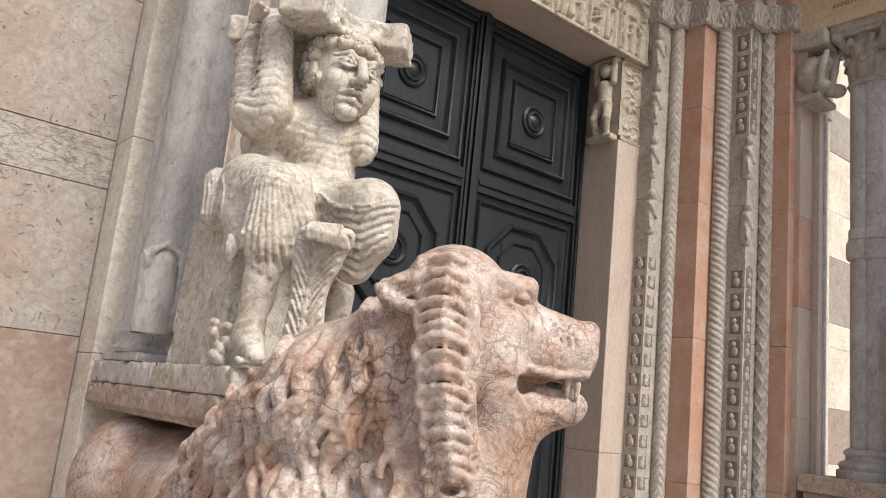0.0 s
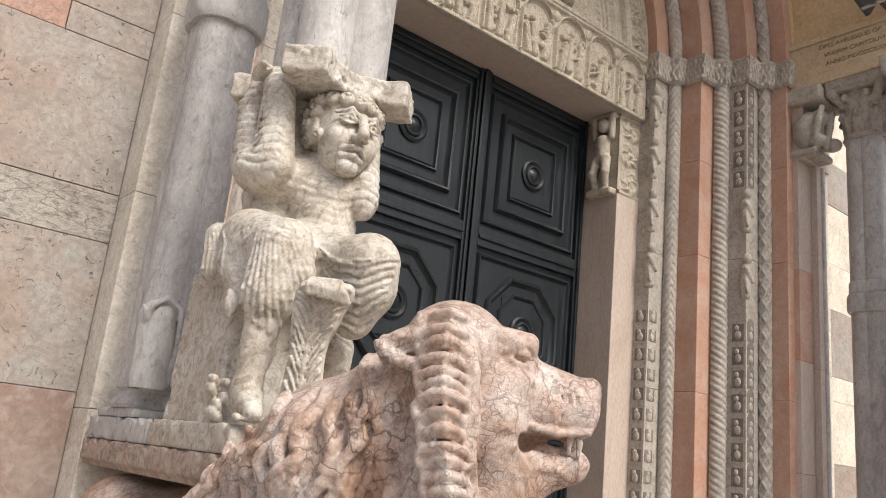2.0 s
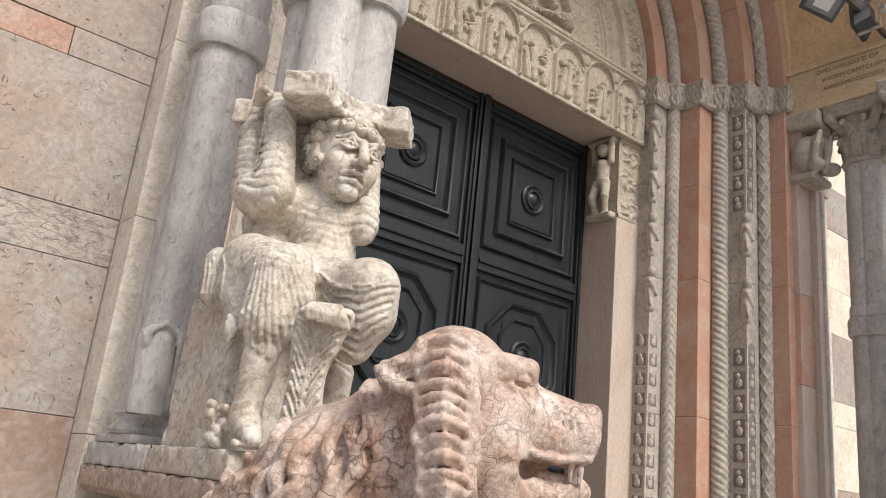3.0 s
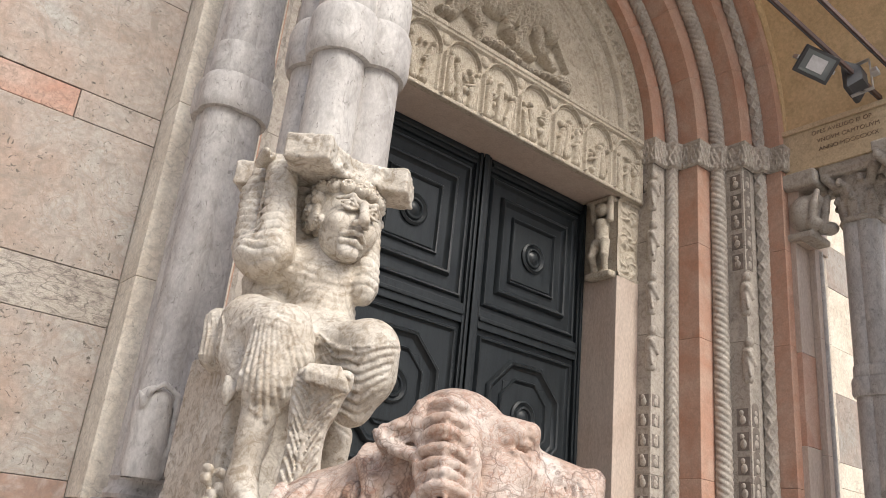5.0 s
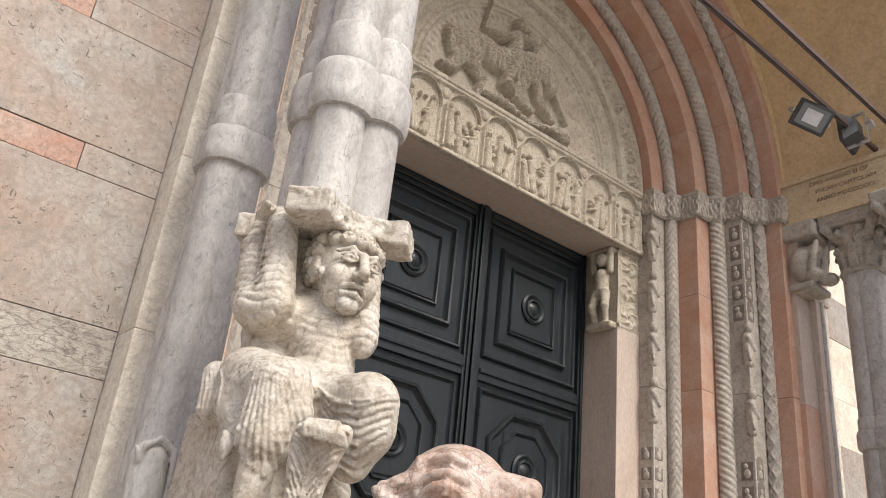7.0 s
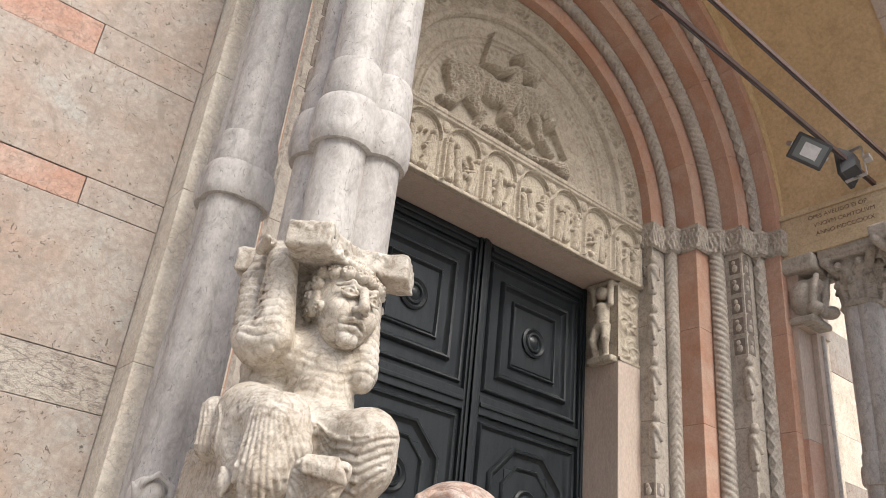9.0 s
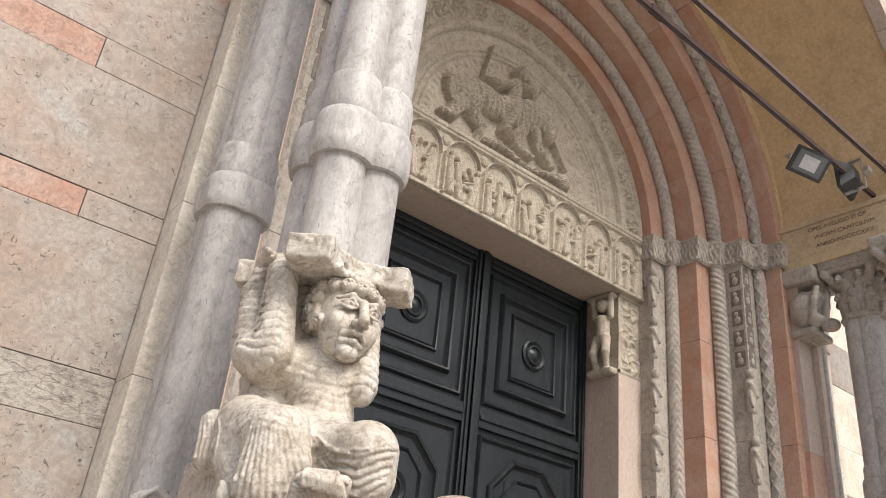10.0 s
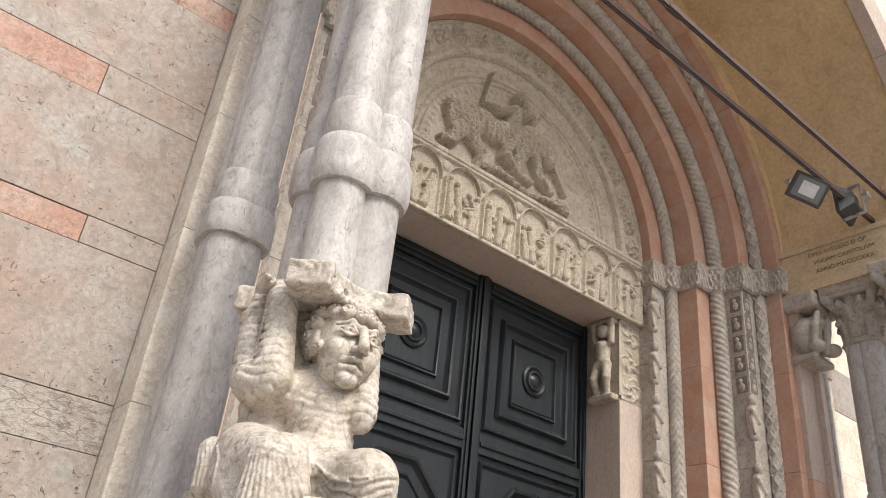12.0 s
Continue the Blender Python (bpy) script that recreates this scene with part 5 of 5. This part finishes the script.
# ---- the lion, one piece of red marble; x along its muzzle, y away, z up ----
c = Clay((-0.95, -0.30, -0.80), (0.46, 0.95, 0.24), 0.0058)
# body and neck
c.limb((-0.60, 0.62, -0.66), (-1.30, 1.66, -0.70), 0.275, 0.29, 0.05)
c.limb((-0.312, 0.220, -0.256), (-0.526, 0.500, -0.479), 0.230, 0.25, 0.06)
c.limb((-0.092, 0.070, -0.024), (-0.279, 0.200, -0.252), 0.140, 0.205, 0.05)
c.limb((-0.032, 0.080, -0.112), (-0.012, 0.080, -0.585), 0.150, 0.215, 0.06)
c.limb((-0.30, 0.20, -0.60), (-0.20, 0.15, -0.96), 0.25, 0.25, 0.06)
# head: dome, flat forehead, brow, bridge and blunt muzzle
c.lump((-0.027, 0.000, 0.055), (0.135, 0.120, 0.125), 0.02)
c.block((0.085, 0.000, 0.037), (0.086, 0.094, 0.078), 0.02, (0, 8, 0), 0.030)
c.block((0.224, 0.000, -0.042), (0.110, 0.062, 0.070), 0.025, (0, 15, 0), 0.035)
c.limb((0.118, 0.000, -0.045), (0.262, 0.000, -0.066), 0.100, 0.072, 0.03)
c.lump((0.315, 0.000, -0.011), (0.030, 0.048, 0.030), 0.012)
for s in (-1, 1):
    c.lump((0.283, s * 0.040, -0.072), (0.052, 0.036, 0.055), 0.015)
    c.lump((0.219, s * 0.055, -0.082), (0.060, 0.030, 0.038), 0.02)
    c.lump((0.078, s * 0.060, -0.110), (0.085, 0.075, 0.130), 0.03)
    c.lump((0.118, s * 0.070, -0.023), (0.055, 0.040, 0.040), 0.02)
c.limb((0.120, 0.000, -0.234), (0.278, 0.000, -0.200), 0.076, 0.044, 0.03)
c.lump((0.296, 0.000, -0.192), (0.026, 0.040, 0.024), 0.012)
c.limb((0.105, 0.000, -0.215), (0.044, 0.050, -0.441), 0.100, 0.15, 0.05)
c.limb((0.142, 0.000, -0.245), (0.074, 0.030, -0.396), 0.065, 0.10, 0.04)
# mouth, tongue, teeth, nostrils, eyes
for s in (-1, 1):
    c.strand([(0.157, s * 0.030, -0.159), (0.157, s * 0.20, -0.159)], 0.020, 0.024, 0.005, cut=True)
    c.block((0.225, s * 0.110, -0.158), (0.088, 0.090, 0.016), 0.006, (0, 4, 0), 0.010, cut=True)
    c.limb((0.199, s * 0.020, -0.170), (0.247, s * 0.018, -0.171), 0.018, 0.012, 0.006)
    for x, z in ((0.268, -0.134), (0.291, -0.142)):
        c.limb((x, s * 0.050, z), (x - 0.002, s * 0.046, z - 0.040), 0.009, 0.005, 0.003)
    c.lump((0.332, s * 0.024, -0.015), (0.014, 0.012, 0.012), 0.005, cut=True)
    c.strand([(0.317, s * 0.020, 0.004), (0.309, s * 0.044, -0.038), (0.324, s * 0.030, -0.060)], 0.007, 0.005, 0.004, cut=True)
    for i in range(4):                                # wrinkles of the muzzle
        c.strand([(0.262 - 0.020 * i, s * 0.050, -0.001 + 0.006 * i), (0.273 - 0.018 * i, s * 0.072, -0.042), (0.269 - 0.016 * i, s * 0.078, -0.097)], 0.0028, 0.002, 0.008, cut=True)
    c.lump((0.142, s * 0.108, 0.044), (0.034, 0.036, 0.024), 0.006, cut=True)
    c.lump((0.136, s * 0.078, 0.049), (0.020, 0.018, 0.017), 0.002)
    c.strand([(0.098, s * 0.090, 0.052), (0.124, s * 0.090, 0.071), (0.159, s * 0.072, 0.068)], 0.009, 0.007, 0.010)
    c.strand([(0.114, s * 0.096, 0.025), (0.149, s * 0.088, 0.019), (0.173, s * 0.062, 0.031)], 0.009, 0.007, 0.006)
    c.strand([(0.129, s * 0.105, -0.104), (0.127, s * 0.108, -0.172), (0.161, s * 0.080, -0.212), (0.243, s * 0.050, -0.211)], 0.012, 0.009, 0.008)
    c.strand([(0.174, s * 0.085, -0.120), (0.230, s * 0.080, -0.128), (0.311, s * 0.055, -0.119)], 0.010, 0.009, 0.008)
# ruff: a roll of stacked loops that frames the face
RUFF = [np.array(p) for p in ((-0.044, -0.090, 0.110), (-0.053, -0.130, 0.033), (-0.045, -0.160, -0.076), (-0.030, -0.165, -0.191), (-0.011, -0.150, -0.303), (0.012, -0.120, -0.427))]


def ruff_at(f):
    f = f * (len(RUFF) - 1)
    i = min(int(f), len(RUFF) - 2)
    return RUFF[i] + (RUFF[i + 1] - RUFF[i]) * (f - i)


mirror = np.array((1, -1, 1))
for side in (np.ones(3), mirror):
    c.strand([tuple((ruff_at(k / 8) + np.array((0, 0.045, 0))) * side) for k in range(9)], 0.055, 0.050, 0.012)
    f, k, lr = 0.03, 0, random.Random(4)
    while f < 0.97:                                   # one loop over the next, large at the crown
        size = (0.078 - 0.034 * min(f / 0.30, 1)) * lr.uniform(0.85, 1.2)
        p = ruff_at(f)
        wide = 0.062 - 0.014 * f + 0.007 * math.sin(k * 2.3)
        for ring, rr in ((1.0, 0.0125 + 0.08 * (size - 0.04)), (0.60, 0.0105)):
            arc = []
            for q in range(9):
                a = math.pi * (-0.12 + 1.24 * q / 8)
                arc.append(tuple((p + np.array((-wide * ring * math.cos(a), -0.024 + 0.040 * abs(math.cos(a)) ** 1.5 + 0.008 * (1 - ring), size * (0.75 * ring * math.sin(a) - 0.35)))) * side))
            c.strand(arc, rr, rr * 0.85, 0.0015)
        c.lump(tuple((p + np.array((0, 0.004, -0.45 * size))) * side), (0.022, 0.034, 0.24 * size), 0.003, cut=True)
        f += size * 0.80 / 0.62
        k += 1
    for k in range(7):                                # crescent hair bands over the crown
        a = k / 6
        c.strand([tuple(np.array(p) * side) for p in (
            (-0.123 + 0.006 * k, -0.105, 0.065 + 0.004 * k), (-0.119 + 0.018 * k, -0.092 + 0.006 * k, 0.119 + 0.004 * k),
            (-0.066 + 0.012 * k, -0.060 + 0.006 * k, 0.148), (0.005 + 0.006 * k, -0.055 + 0.004 * k, 0.138 - 0.002 * k), (0.041 - 0.002 * k, -0.085 + 0.004 * k, 0.093 - 0.004 * k))], 0.011, 0.009, 0.0015)
    c.strand([tuple(np.array(p) * side) for p in ((0.001, -0.105, 0.070), (0.022, -0.130, -0.013), (0.029, -0.135, -0.119), (0.034, -0.125, -0.222), (0.052, -0.105, -0.324))], 0.016, 0.014, 0.008)
    # ear laid back
    c.strand([tuple(np.array(p) * side) for p in ((-0.122, -0.070, 0.063), (-0.159, -0.080, 0.049), (-0.193, -0.075, 0.047))], 0.042, 0.018, 0.010)
    c.strand([tuple(np.array(p) * side) for p in ((-0.199, -0.080, 0.051), (-0.168, -0.095, 0.006), (-0.118, -0.105, -0.004))], 0.014, 0.018, 0.006)
    c.lump(tuple(np.array((-0.151, -0.115, 0.037)) * side), (0.026, 0.028, 0.020), 0.006, cut=True)


def coat(x, z):
    """Depth of the near skin at a place along the lion and a height."""
    ix = int(np.clip(round((x - c.lo[0]) / c.step), 0, c.n[0] - 1))
    iz = int(np.clip(round((z - c.lo[2]) / c.step), 0, c.n[2] - 1))
    col = base_d[ix, :, iz] < 0
    return c.lo[1] + c.step * int(np.argmax(col)) if col.any() else None


# wavy tapering locks, tier over tier, each of three strands
base_d = c.d.copy()
lk = random.Random(21)
ROOTS = []
for tier in range(10):
    for j in range(15):
        ROOTS.append((-0.150 - 0.046 * j + lk.uniform(-0.02, 0.02) - (0.025 if tier % 2 else 0), 0.11 - 0.095 * tier + lk.uniform(-0.03, 0.03)))
for x, z in ROOTS:
    if coat(x, z) is None or x > -0.120:
        continue
    length, phase, amp = lk.uniform(0.17, 0.30), lk.uniform(0, 6.28), lk.uniform(0.012, 0.022)
    lean = np.clip((-0.13 - x) / 0.45, 0, 1)
    path, gone = [], 0.0
    px_, pz_ = x, z
    while gone < length:
        slope = -math.pi / 2 - 0.85 * lean * np.clip(1.1 + (pz_ + 0.05) * 1.6, 0.25, 1.1) + 0.10
        w = amp * math.sin(gone * 38 + phase)
        y = coat(px_, pz_)
        if y is not None:
            path.append((px_, y, pz_, -math.sin(slope), math.cos(slope), w, gone / length))
        px_, pz_ = px_ + 0.013 * math.cos(slope), pz_ + 0.013 * math.sin(slope)
        gone += 0.013
    if len(path) < 5:
        continue
    tone, tall = lk.uniform(0.85, 1.2), lk.uniform(0.014, 0.032)
    for strand_ in (-1, 0, 1):
        line = []
        for a, y, b, nx, nz, w, g in path:
            off = w + strand_ * 0.0125 * tone * (1 - 0.75 * g ** 2)
            line.append((a + nx * off, y + 0.006 - tall * math.sin(min(g * 1.25, 1) * math.pi * 0.62) - (0.005 if strand_ == 0 else 0), b + nz * off))
        c.strand(line, 0.0105 * tone, 0.0060, 0.0018)


def wear(x, y, z):
    return 0.0012 * np.sin(83 * x + 3 * np.sin(57 * z)) * np.sin(77 * y + 2 * np.sin(63 * x)) * np.sin(71 * z + 2 * np.sin(49 * y))


c.carve((-0.95, -0.30, -0.80), (0.46, 0.95, 0.24), wear)
rump = Clay((-1.75, 0.30, -0.96), (-0.10, 2.15, -0.32), 0.016)
rump.limb((-0.60, 0.62, -0.66), (-1.30, 1.66, -0.70), 0.272, 0.29, 0.05)
rump.lump((-1.22, 1.20, -0.64), (0.20, 0.30, 0.26), 0.05, (0, 0, 40))
rump.limb((-0.30, 0.30, -0.72), (-0.20, 0.25, -0.96), 0.24, 0.25, 0.06)
va, qa = c.surface()
vb, qb = rump.surface()
lion_mesh = raw_mesh("lion_statue", np.concatenate([va, vb]), np.concatenate([qa, qb + len(va)]), M_LION)
lion = part("lion_statue", lion_mesh, M_LION)
lion.matrix_world = pose(1.406, 1.637, 1.866, 0, 0, -40)
tagged(lion, "polished red marble lion statue with a curled mane", "statue")
lion_plinth = part("lion_plinth", box(0.95, 2.15, 1.15, 3.93, 0, 0.935, 0.02), M_SLAB)
tagged(lion_plinth, "plain pink marble plinth under the lion", "plinth")


# ---- floodlights on the tie rod ----
def floodlight(m, label):
    f = thing("floodlight", label, "floodlight", group="porch floodlights")
    bm = bmesh.new()
    put_box(bm, -0.13, 0.13, -0.10, 0.10, -0.012, 0.022, 0.008)
    back = [bm.verts.new(p) for p in ((-0.125, -0.095, 0.022), (0.125, -0.095, 0.022), (0.125, 0.095, 0.022), (-0.125, 0.095, 0.022))]
    top = [bm.verts.new(p) for p in ((-0.06, -0.05, 0.105), (0.06, -0.05, 0.105), (0.06, 0.05, 0.105), (-0.06, 0.05, 0.105))]
    for i in range(4):
        bm.faces.new((back[i], back[(i + 1) % 4], top[(i + 1) % 4], top[i]))
    bm.faces.new(top)
    part("housing", bm, M_LAMP, f)
    part("glass", box(-0.105, 0.105, -0.078, 0.078, -0.018, -0.013, 0.001), M_GLASS, f, "pale glass front")
    part("reflector", box(-0.06, 0.06, -0.05, 0.05, -0.0205, -0.0185, 0.0005), M_STEEL, f)
    bm = bmesh.new()
    for s in (-1, 1):
        put_box(bm, s * 0.137 - 0.004, s * 0.137 + 0.004, -0.014, 0.014, 0.0, 0.15)
    put_box(bm, -0.141, 0.141, -0.014, 0.014, 0.146, 0.152)
    put_box(bm, -0.02, 0.02, -0.03, 0.03, 0.152, 0.20, 0.004)
    part("bracket", bm, M_STEEL, f, "galvanised clamp bracket")
    f.matrix_world = m
    return f


floodlight(look((6.45, 3.02, 6.22), (5.4, 2.1, 5.2)) @ pose(0, 0, 0, 0, 0, 25) @ Matrix.Scale(1.3, 4), "dark grey floodlight with pale glass clamped to a tie rod")
floodlight(look((7.05, 2.99, 6.31), (6.9, 6.2, 6.0)) @ pose(0, 0, 0, 0, 0, 80) @ Matrix.Scale(1.35, 4), "dark floodlight turned to the portal arch")
